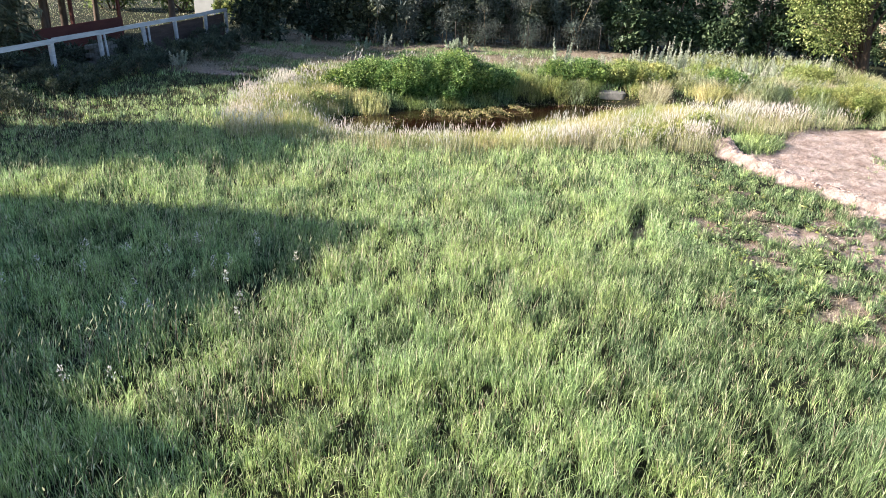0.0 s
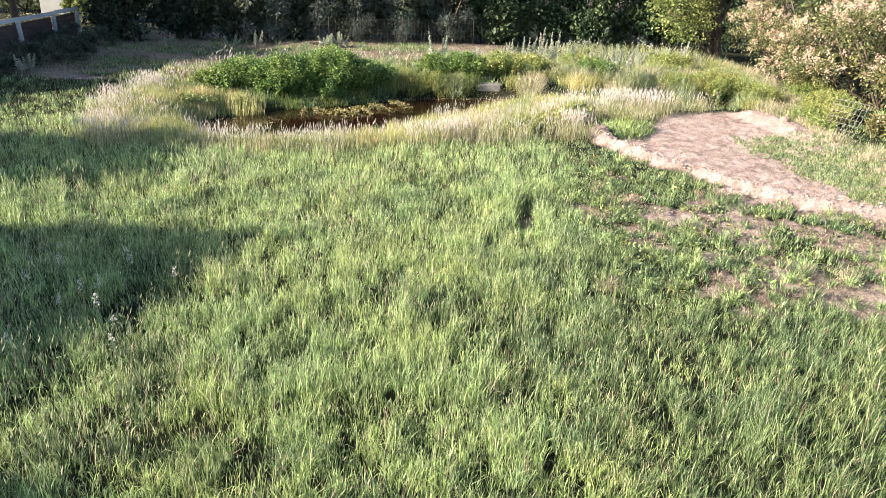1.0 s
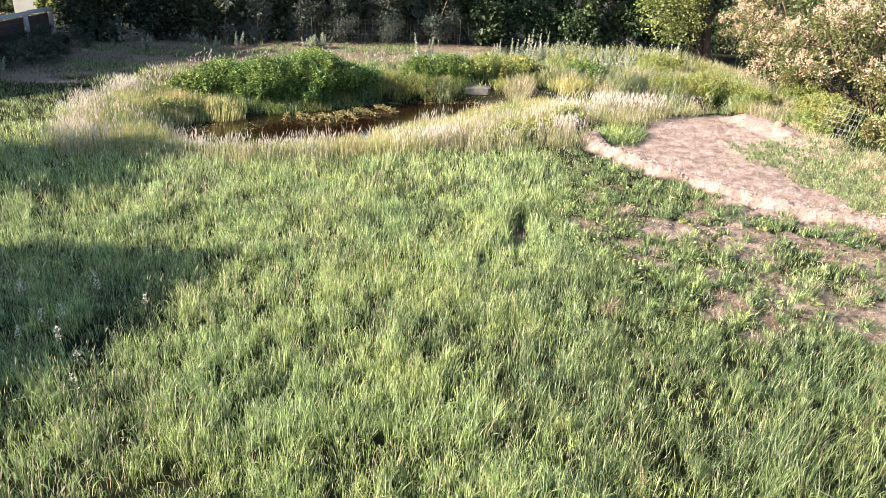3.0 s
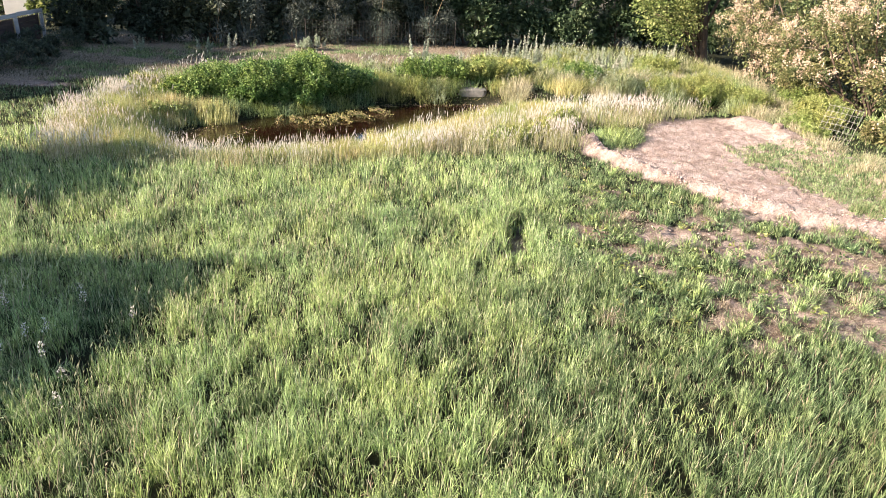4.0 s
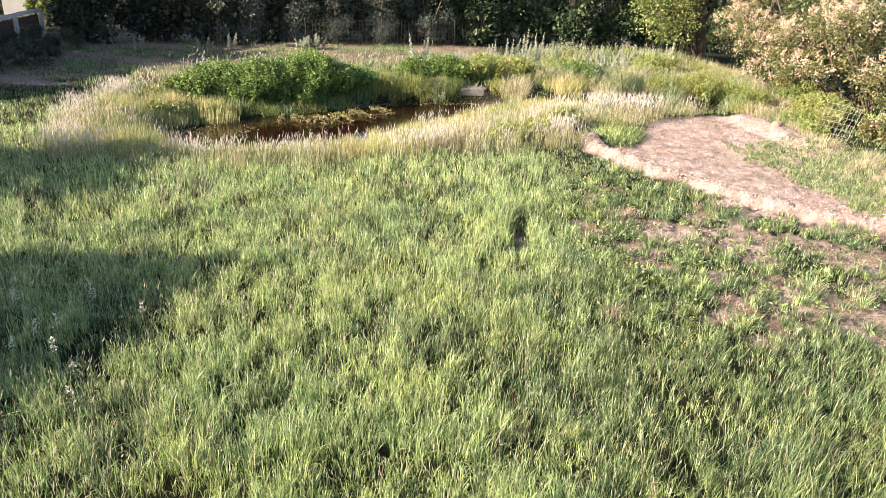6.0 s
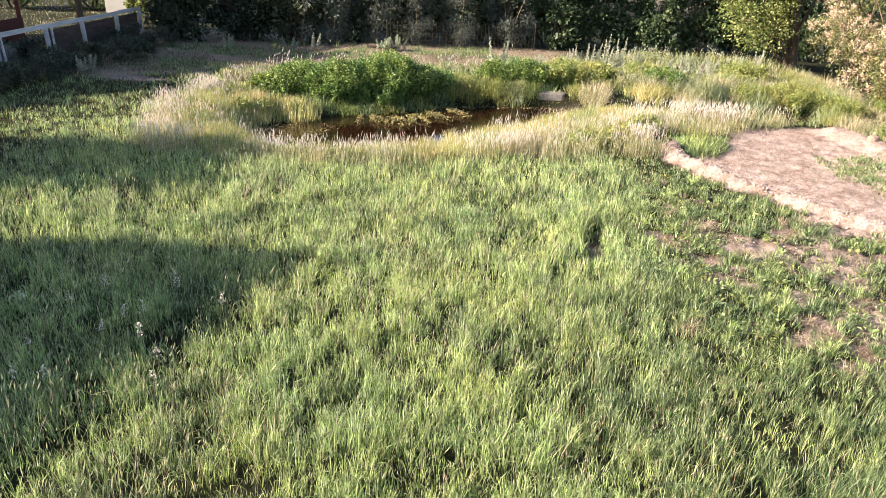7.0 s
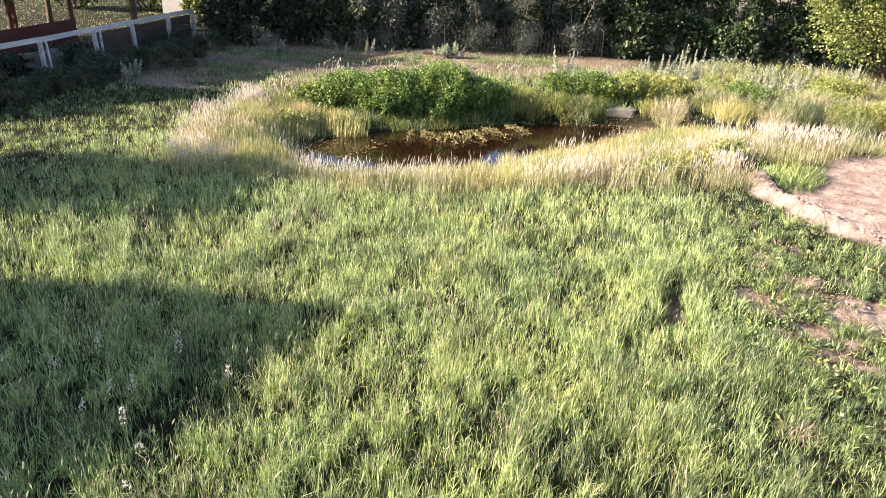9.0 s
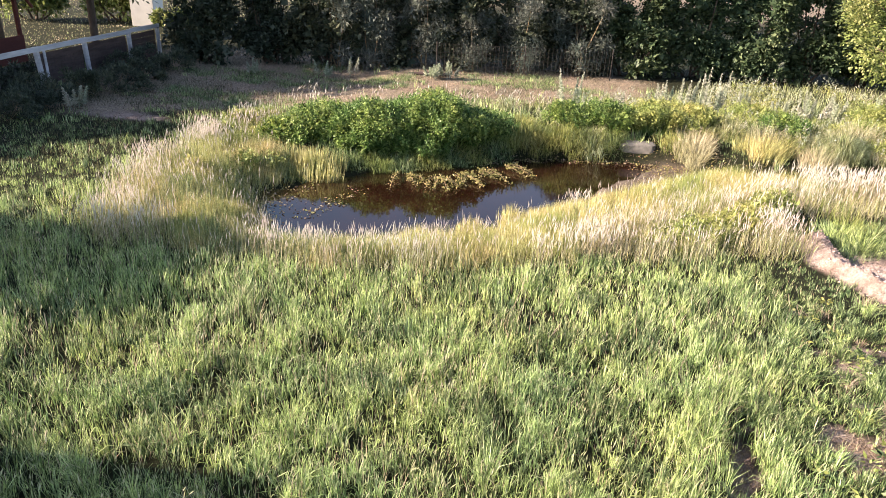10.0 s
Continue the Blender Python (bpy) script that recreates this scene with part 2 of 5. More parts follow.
def line_distance(x, y, pts, closed=False):
    """Distance from plan points to a polyline, and how far along it (0 to 1)."""
    x, y = np.asarray(x, float), np.asarray(y, float)
    best, along = np.full(x.shape, 1e9), np.zeros(x.shape)
    pts = list(pts) + ([pts[0]] if closed else [])
    for i, ((ax, ay), (bx, by)) in enumerate(zip(pts, pts[1:])):
        dx, dy = bx - ax, by - ay
        u = np.clip(((x - ax) * dx + (y - ay) * dy) / (dx * dx + dy * dy), 0, 1)
        d = np.hypot(x - ax - u * dx, y - ay - u * dy)
        along = np.where(d < best, (i + u) / (len(pts) - 1), along)
        best = np.minimum(best, d)
    return best, along


def signed(x, y, poly):
    """Distance to a closed outline in the plan, negative inside it."""
    x, y = np.asarray(x, float), np.asarray(y, float)
    inside = np.zeros(x.shape, bool)
    for (ax, ay), (bx, by) in zip(poly, list(poly[1:]) + [poly[0]]):
        if ay != by:
            inside ^= ((ay > y) != (by > y)) & (x < (bx - ax) * (y - ay) / (by - ay) + ax)
    return np.where(inside, -1, 1) * line_distance(x, y, poly, True)[0]


class Soup:
    """Collects many small pieces and makes one mesh of them."""

    def __init__(self, *materials):
        self.mats, self.v, self.f, self.k, self.n = materials, [], [], [], 0

    def add(self, pieces, tris, slot=0):
        """pieces: N x k x 3 corners; tris: corner numbers within one piece."""
        pieces = np.asarray(pieces, np.float32)
        if not len(pieces):
            return
        n, k, _ = pieces.shape
        tris = np.asarray(tris, np.int64)
        self.v.append(pieces.reshape(-1, 3))
        self.f.append((self.n + (np.arange(n) * k)[:, None, None] + tris[None]).reshape(-1, 3))
        self.k.append(np.full(n * len(tris), slot, np.int32))
        self.n += n * k

    def mesh(self, name, soft=False):
        v, f, k = np.concatenate(self.v), np.concatenate(self.f), np.concatenate(self.k)
        me = bpy.data.meshes.new(name)
        me.vertices.add(len(v))
        me.vertices.foreach_set("co", v.ravel())
        me.loops.add(len(f) * 3)
        me.loops.foreach_set("vertex_index", f.ravel().astype(np.int32))
        me.polygons.add(len(f))
        me.polygons.foreach_set("loop_start", np.arange(0, len(f) * 3, 3, dtype=np.int32))
        me.polygons.foreach_set("material_index", k)
        if soft:
            me.polygons.foreach_set("use_smooth", np.ones(len(f), bool))
        for m in self.mats:
            me.materials.append(m)
        me.update(calc_edges=True)
        return me

    def thing(self, name, parent=None, soft=False):
        ob = new(name, self.mesh(name, soft))
        if parent:
            ob.parent = parent
        return ob


BLADE, SPIKE, LEAF, HEAD = [(0, 1, 2), (1, 3, 2)], [(0, 1, 2)], [(0, 1, 2), (0, 2, 3)], [(0, 1, 2), (0, 2, 3), (4, 5, 6), (4, 6, 7)]


def blades(x, y, z, h, w, rng, lean=0.35, face=None, wind=(0.06, 0.02)):
    """Bent grass blades, each of four corners: foot, two at the middle, tip. lean: how far the tips go, in parts of the height."""
    n = len(x)
    a = rng.uniform(0, 2 * np.pi, n) if face is None else face
    b = np.abs(rng.normal(lean, lean * 0.6, n)) * h
    f = rng.uniform(0, 2 * np.pi, n)
    sx, sy = np.cos(f) * w / 2, np.sin(f) * w / 2
    tx, ty = np.cos(a) * b + wind[0] * h, np.sin(a) * b + wind[1] * h
    tz = np.sqrt(np.maximum(h * h - tx * tx - ty * ty, (0.25 * h) ** 2))
    p = np.zeros((n, 4, 3))
    for i, (s, along, up) in enumerate(((0, 0, 0), (-1, 0.28, 0.52), (1, 0.28, 0.52), (0, 1, 1))):
        p[:, i, 0], p[:, i, 1], p[:, i, 2] = x + s * sx + along * tx, y + s * sy + along * ty, z + up * tz
    return p


ARCH = [(0, 1, 2), (1, 3, 2), (2, 3, 4), (3, 5, 4), (4, 5, 6)]


def arches(x, y, z, long, w, rng, face, low=0.25):
    """Long blades that rise, bow over and hang, of seven corners; low: the height of the tip in parts of the length."""
    n = len(x)
    f = face + np.pi / 2
    sx, sy = np.cos(f) * w / 2, np.sin(f) * w / 2
    bow = np.clip(rng.normal(0.55, 0.18, n), 0.12, 0.95)
    tip = low + (1 - bow) * 0.5
    p = np.zeros((n, 7, 3))
    for i, (s, u) in enumerate(((-0.6, 0), (0.6, 0), (-1, 0.4), (1, 0.4), (-0.8, 0.75), (0.8, 0.75), (0, 1))):
        out = long * bow * u ** 1.5 * 0.85
        up = long * ((1 - 0.35 * bow) * (1 - (1 - u) ** 1.8) - (1 - 0.35 * bow - tip) * u ** 3.2)
        p[:, i, 0], p[:, i, 1], p[:, i, 2] = x + np.cos(face) * out + s * sx, y + np.sin(face) * out + s * sy, z + up
    return p


def thin(p):
    """The same blades with three corners, broad at the foot, for those far off."""
    q = p[:, [1, 2, 3]].copy()
    q[:, :2] += p[:, :1] - p[:, 1:3].mean(1, keepdims=True)
    return q


def heads(tips, length, width, rng, up=(0.25, 0.1, 1.0)):
    """Plumes on stem tips: two crossed slim diamonds each."""
    n = len(tips)
    d = np.array(up)[None] + rng.normal(0, 0.22, (n, 3))
    d /= np.linalg.norm(d, axis=1, keepdims=True)
    a = rng.uniform(0, np.pi, n)
    side = np.stack([np.cos(a), np.sin(a), np.zeros(n)], 1)
    other = np.cross(d, side)
    l, w = length[:, None], width[:, None]
    p = np.zeros((n, 8, 3))
    for j, s in ((0, side), (4, other)):
        p[:, j], p[:, j + 1], p[:, j + 2], p[:, j + 3] = tips - 0.1 * l * d, tips + 0.4 * l * d + s * w / 2, tips + l * d, tips + 0.4 * l * d - s * w / 2
    return p


def leaves(c, out, length, width, rng, droop=0.3, wild=0.7):
    """Pointed leaves at c that grow along out, with a little droop: four corners each."""
    n = len(c)
    d = out + rng.normal(0, wild, (n, 3)) - np.array([0, 0, droop])
    d /= np.linalg.norm(d, axis=1, keepdims=True) + 1e-9
    s = np.cross(d, np.array([0, 0, 1.0]) + rng.normal(0, 0.5, (n, 3)))
    s /= np.linalg.norm(s, axis=1, keepdims=True) + 1e-9
    up = np.cross(s, d)
    l, w = np.broadcast_to(length, n)[:, None], np.broadcast_to(width, n)[:, None]
    p = np.zeros((n, 4, 3))
    p[:, 0], p[:, 2] = c, c + d * l
    p[:, 1], p[:, 3] = c + d * l * 0.45 + s * w / 2 + up * w * 0.15, c + d * l * 0.45 - s * w / 2 + up * w * 0.15
    return p


def ball(n, rng):
    v = rng.normal(0, 1, (n, 3))
    return v / np.linalg.norm(v, axis=1, keepdims=True)


def tube(soup, pts, radii, sides=6, slot=0):
    """A tapered round limb through the points."""
    pts = np.asarray(pts, float)
    rings = []
    for i, p in enumerate(pts):
        d = pts[min(i + 1, len(pts) - 1)] - pts[max(i - 1, 0)]
        d = d / (np.linalg.norm(d) + 1e-9)
        a = np.cross(d, (0, 0, 1) if abs(d[2]) < 0.9 else (1, 0, 0))
        a /= np.linalg.norm(a)
        b = np.cross(d, a)
        ang = np.arange(sides) * 2 * np.pi / sides
        rings.append(p + radii[i] * (np.cos(ang)[:, None] * a + np.sin(ang)[:, None] * b))
    v = np.concatenate(rings + [pts[-1:]])
    tris = []
    for i in range(len(pts) - 1):
        for s in range(sides):
            q, r = i * sides + s, i * sides + (s + 1) % sides
            tris += [(q, r, q + sides), (r, r + sides, q + sides)]
    tris += [((len(pts) - 1) * sides + s, (len(pts) - 1) * sides + (s + 1) % sides, len(pts) * sides) for s in range(sides)]
    soup.add(v[None], tris, slot)


def part(name, bm, material, parent, label=""):
    me = bpy.data.meshes.new(name)
    bm.to_mesh(me)
    bm.free()
    me.materials.append(material)
    ob = new(name, me)
    ob.parent = parent
    return tagged(ob, label)


def boxed(size, at=(0, 0, 0), turn=(0, 0, 0), bevel=0.008, rough=0.0, rng=None):
    """A bevelled, slightly uneven block as a bmesh."""
    bm = bmesh.new()
    bmesh.ops.create_cube(bm, size=1)
    for v in bm.verts:
        v.co = Vector([v.co[i] * size[i] for i in range(3)])
        if rough:
            v.co += Vector(rng.normal(0, rough, 3))
    bmesh.ops.bevel(bm, geom=bm.edges[:], offset=bevel, segments=2, affect="EDGES")
    bmesh.ops.transform(bm, matrix=pose(*at, *turn), verts=bm.verts)
    return bm


# ---- the lie of the land ----
POND = [(-6.9, 18.5), (-6.2, 17.3), (-5.6, 16.4), (-4.8, 16.3), (-4.1, 16.6), (-3.3, 17.3), (-2.1, 17.6), (-1.4, 18.7), (-0.7, 19.5), (0.0, 20.3), (0.9, 21.0),
        (2.0, 21.8), (2.8, 22.6), (2.5, 23.5), (1.0, 23.5), (0.0, 23.3), (-1.2, 23.0), (-2.3, 22.6), (-3.5, 21.4), (-4.5, 20.9), (-5.5, 19.9), (-6.3, 19.6)]
DITCH = [(2.0, 22.8), (4.5, 22.4), (7.0, 22.6), (9.0, 23.4)]
RIDGE = [(4.05, 18.3), (4.15, 17.45), (4.7, 16.3), (5.5, 15.07), (6.4, 14.17), (7.2, 13.35), (8.65, 12.95), (11.5, 11.9)]
TRENCH = [(4.6, 17.4), (5.1, 16.4), (5.9, 15.1), (6.8, 14.3), (7.6, 13.6), (8.8, 13.3)]
DIRT = [(4.3, 18.6), (4.7, 16.4), (5.6, 15.3), (6.6, 14.2), (7.6, 13.6), (9.2, 12.9), (10.6, 12.6), (10.6, 15.0), (10.4, 17.0), (10.2, 19.0), (9.9, 20.5), (9.2, 22.0), (7.6, 21.8), (6.2, 20.8), (5.7, 19.2), (5.2, 18.2)]
BANK = [(9.4, 21.4), (9.9, 19.8), (10.2, 18.0), (10.4, 16.4), (10.6, 14.0)]
WATER_Z = -0.35


def mud_flat(x, y):
    """The drying mud at the pond's far end, from 0 to 1."""
    return smooth(0.35, -0.05, signed(x, y, POND)) * smooth(0.2, 1.2, x + 0.8 * (vnoise(x, y, 1.1, 18) - 0.5) - 0.6 * (y - 22.3))


def height(x, y):
    """The ground's height over the plan."""
    x, y = np.asarray(x, float), np.asarray(y, float)
    far = smooth(45, 90, np.hypot(x, y - 15))
    z = 0.10 * (vnoise(x, y, 0.35, 1) - 0.5) + 0.05 * (vnoise(x, y, 1.6, 2) - 0.5)
    p = signed(x, y, POND)
    steep = smooth(19.5, 23, y + 0.25 * x)
    z = z - (0.36 + 0.35 * smooth(0.0, -1.2, p)) * smooth(1.5 - 1.0 * steep, 0.0, p) - 0.05 * smooth(0.3, 0, p)
    z = z + 0.18 * smooth(0.3, 1.4, p) * smooth(22, 24.5, y) * smooth(-10, -6, x) * smooth(14, 10, x)
    mud = mud_flat(x, y)
    z = z * (1 - mud) + mud * (WATER_Z + 0.035 + 0.09 * (vnoise(x, y, 2.2, 17) - 0.5))
    d, _ = line_distance(x, y, DITCH)
    z = z - 0.30 * (1 - mud) * smooth(0.9, 0.2, d)
    r, along = line_distance(x, y, RIDGE)
    r = r + 0.30 * (vnoise(x, y, 1.5, 7, 4) - 0.5)
    z = z + (0.20 + 0.22 * (vnoise(x, y, 1.3, 8) - 0.5)) * smooth(0.36, 0.08, r) + 0.20 * (vnoise(x, y, 9, 9, 4) - 0.5) * smooth(0.50, 0.2, r) + 0.14 * np.abs(vnoise(x, y, 11, 16, 2) - 0.5) * smooth(0.5, 0.2, r)
    z = z - 0.19 * smooth(0.34, 0.08, line_distance(x, y, TRENCH)[0] + 0.3 * (vnoise(x, y, 2.6, 10) - 0.5)) * smooth(0.35, 0.6, vnoise(x, y, 0.8, 13))
    b, _ = line_distance(x, y, BANK)
    z = z + 0.20 * smooth(0.7, 0.1, b) * (0.6 + 0.8 * vnoise(x, y, 2.5, 11))
    q = smooth(0.3, -0.3, signed(x, y, DIRT))
    z = z + q * (0.08 * (vnoise(x, y, 3.2, 12, 4) - 0.5) + 0.10 * np.abs(vnoise(x, y, 4.5, 15, 2) - 0.5) - 0.05)
    z = z + 0.15 * (vnoise(x, y, 5, 14, 4) - 0.5) * smooth(2.2, 3.6, x) * smooth(7, 8.5, y) * smooth(16, 14, y)
    z = z - 0.21 * smooth(0.45, 0.1, np.hypot((x - 1.58 - 0.12 * (y - 11.6)) / 0.62, (y - 11.6) / 2.2))
    return z * (1 - far) + far * 0.4 * (vnoise(x, y, 0.02, 3) - 0.5)


def ground_z(x, y):
    return float(height(np.array([x]), np.array([y]))[0])


def bare_soil(x, y):
    """How bare the ground is, from 0 to 1: the dirt pad, its ridge and the worn ground beside it."""
    edge = 0.5 * (vnoise(x, y, 1.6, 20) - 0.5)
    a = smooth(0.15, -0.25, signed(x, y, DIRT) + edge)
    r, _ = line_distance(x, y, RIDGE)
    a = np.maximum(a, smooth(0.44, 0.28, r + edge * 0.5))
    b, _ = line_distance(x, y, BANK)
    a = np.maximum(a, 0.75 * smooth(0.6, 0.3, b + edge))
    worn = smooth(0.8, 2.6, x - 1.3 - 0.22 * np.abs(y - 11.3)) * smooth(7.6, 9.2, y) * smooth(16, 13.5, y)
    a = np.maximum(a, 0.85 * worn * smooth(0.53, 0.64, 0.55 * vnoise(x, y, 1.3, 23) + 0.45 * vnoise(x, y, 4.5, 24, 2) + 0.07 * smooth(3.5, 6.0, x)))
    a = np.maximum(a, 0.75 * smooth(0.36, 0.16, np.hypot((x - 1.58 - 0.12 * (y - 11.6)) / 0.55, (y - 11.6) / 2.1) + 0.5 * (vnoise(x, y, 6, 27, 2) - 0.5)))
    a = np.maximum(a, smooth(0.45, 0.25, np.hypot(x - 2.8, (y - 12.2))))
    for px, py, r in ((4.3, 12.0, 0.55), (5.7, 9.5, 0.55), (6.4, 8.9, 0.5), (7.6, 11.1, 0.6), (4.5, 10.1, 0.3), (5.6, 11.6, 0.4), (3.6, 12.6, 0.35), (3.5, 14.1, 0.22)):
        a = np.maximum(a, 0.85 * smooth(0.25, -0.15, np.hypot(x - px, 0.8 * (y - py)) - r + 1.3 * edge + 0.9 * (vnoise(x, y, 5.0, 25, 2) - 0.5)))
    a = np.maximum(a, 0.32 * mud_flat(x, y))
    for px, py, rx, ry in ((-12.4, 22.1, 1.3, 0.5), (-10.6, 27.0, 1.8, 0.5), (-13.2, 25.4, 0.8, 0.5), (-6.0, 29.6, 2.6, 0.5)):
        a = np.maximum(a, 0.8 * smooth(1.2, 0.6, np.hypot((x - px) / rx, (y - py) / ry) + 1.6 * edge))
    return a


def thin_green(x, y):
    """The thin grass that creeps over the dirt pad."""
    return smooth(0.45, -0.45, signed(x, y, [(8.2, 17.3), (8.2, 18.5), (9.5, 19.0), (10.2, 17.3), (10.5, 15.4), (10.2, 13.4), (8.9, 13.9)]) + 1.1 * (vnoise(x, y, 2.2, 26) - 0.5))


def mown(x, y):
    """The cut, dry strip behind the pond."""
    a = smooth(0, 1.5, signed(x, y, POND) - 2.2) * smooth(-0.6, 0.6, y - 0.42 * (x + 11) - 23.2 + 1.2 * (vnoise(x, y, 0.6, 31) - 0.5))
    return a * smooth(3.0, 1.2, x) * smooth(-17, -15, x) * smooth(34, 32, y)


def spread(a, b, fine, reach, grow=1.22):
    mid = list(np.arange(a, b + 1e-6, fine))
    lo, hi, s = [], [], fine
    x = 0.0
    while x < reach:
        s *= grow
        x += s
        lo.append(a - x)
        hi.append(b + x)
    return np.array(lo[::-1] + mid + hi)


def ground():
    gx, gy = spread(-11, 12, 0.18, 400), spread(5, 31, 0.18, 400)
    gx = np.unique(np.concatenate([gx[(gx < 1.2) | (gx > 10.9)], np.arange(1.2, 10.9, 0.065)]))
    gy = np.unique(np.concatenate([gy[(gy < 8.4) | (gy > 19.6)], np.arange(8.4, 19.6, 0.065)]))
    X, Y = np.meshgrid(gx, gy)
    Z = height(X, Y)
    v = np.stack([X, Y, Z], -1).reshape(-1, 3)
    nx, ny = len(gx), len(gy)
    i = (np.arange(ny - 1)[:, None] * nx + np.arange(nx - 1)[None]).ravel()
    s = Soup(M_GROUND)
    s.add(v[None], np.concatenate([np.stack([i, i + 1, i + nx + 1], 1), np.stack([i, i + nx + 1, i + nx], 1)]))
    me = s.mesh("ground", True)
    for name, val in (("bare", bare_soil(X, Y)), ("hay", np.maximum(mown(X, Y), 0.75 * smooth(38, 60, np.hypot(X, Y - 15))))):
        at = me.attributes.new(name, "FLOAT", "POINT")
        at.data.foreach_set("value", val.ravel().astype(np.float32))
    return tagged(new("ground", me), "uneven meadow ground of shade-dark thatch and dry reddish soil", "ground", kind="structure")


ground()


def pond_water():
    bm = bmesh.new()
    big = [(x + 0.9 * np.sign(x + 2), y + 0.9 * np.sign(y - 20)) for x, y in POND]
    bm.faces.new([bm.verts.new((x, y, 0)) for x, y in big])
    ret = bmesh.ops.extrude_face_region(bm, geom=bm.faces[:])
    for e in ret["geom"]:
        if isinstance(e, bmesh.types.BMVert):
            e.co.z -= 0.05
    bmesh.ops.recalc_face_normals(bm, faces=bm.faces[:])
    me = bpy.data.meshes.new("water")
    bm.to_mesh(me)
    bm.free()
    me.materials.append(M_WATER)
    ob = new("water", me)
    ob.location.z = WATER_Z
    tagged(ob, "still dark brown pond water reflecting hedge and sky", "pond", kind="structure")


pond_water()


# ---- grasses ----
RING = [(-9.2, 17.2), (-8.8, 15.7), (-7.9, 14.6), (-6.7, 14.35), (-4.3, 14.6), (-1.7, 15.4), (0.4, 16.2), (1.6, 16.7), (3.6, 17.6), (3.7, 19.6), (5.6, 19.8), (6.6, 21.2), (8.6, 22.3), (8.4, 22.9),
        (3.4, 22.5), (2.0, 21.6), (-1.0, 19.6), (-3.0, 18.6), (-6.0, 19.6), (-7.3, 20.2), (-7.9, 21.6), (-8.4, 23.4), (-9.0, 22.8), (-9.3, 20.0)]
SEEN = [(-3.6, 2.9), (4.2, 3.6), (12.5, 16.5), (13.0, 34.0), (-19.0, 34.0), (-19.0, 18.5)]
FARBANK = [(-2.4, 25.2), (-1.0, 25.0), (1.0, 25.3), (3.4, 24.4), (6.0, 23.6), (9.4, 23.9), (11.0, 24.0), (12.0, 33.5), (8.0, 33.6), (5.0, 32.8), (3.2, 31.0), (1.6, 28.4), (-1.2, 27.0), (-2.8, 26.2)]


def eye_distance(x, y):
    """Distance to the line that the flight keeps over the meadow."""
    return np.hypot(line_distance(x, y, [(0.3, -0.7), (-0.7, 5.3)])[0], 4.7)


def ring(x, y):
    weeds = 0.75 * smooth(0.55, 0.25, line_distance(x, y, [(1.5, 17.2), (2.6, 18.0), (3.4, 19.3)])[0])
    return (1 - weeds) * smooth(0.25, -0.25, signed(x, y, RING) + 0.7 * (vnoise(x, y, 1.2, 41) - 0.5)) * smooth(0.0, 0.12, signed(x, y, POND)) * smooth(0.4, 0.7, line_distance(x, y, DITCH)[0])


def scatter(weight, dense, rng, box, cell=0.25):
    """Plan points with the density dense(x, y) * weight(x, y) a square metre."""
    gx, gy = np.arange(box[0], box[1], cell), np.arange(box[2], box[3], cell)
    X, Y = (a.ravel() + cell / 2 for a in np.meshgrid(gx, gy))
    n = rng.poisson(np.maximum(weight(X, Y) * dense(X, Y), 0) * cell * cell)
    x, y = np.repeat(X, n), np.repeat(Y, n)
    return x + rng.uniform(-cell / 2, cell / 2, len(x)), y + rng.uniform(-cell / 2, cell / 2, len(y))


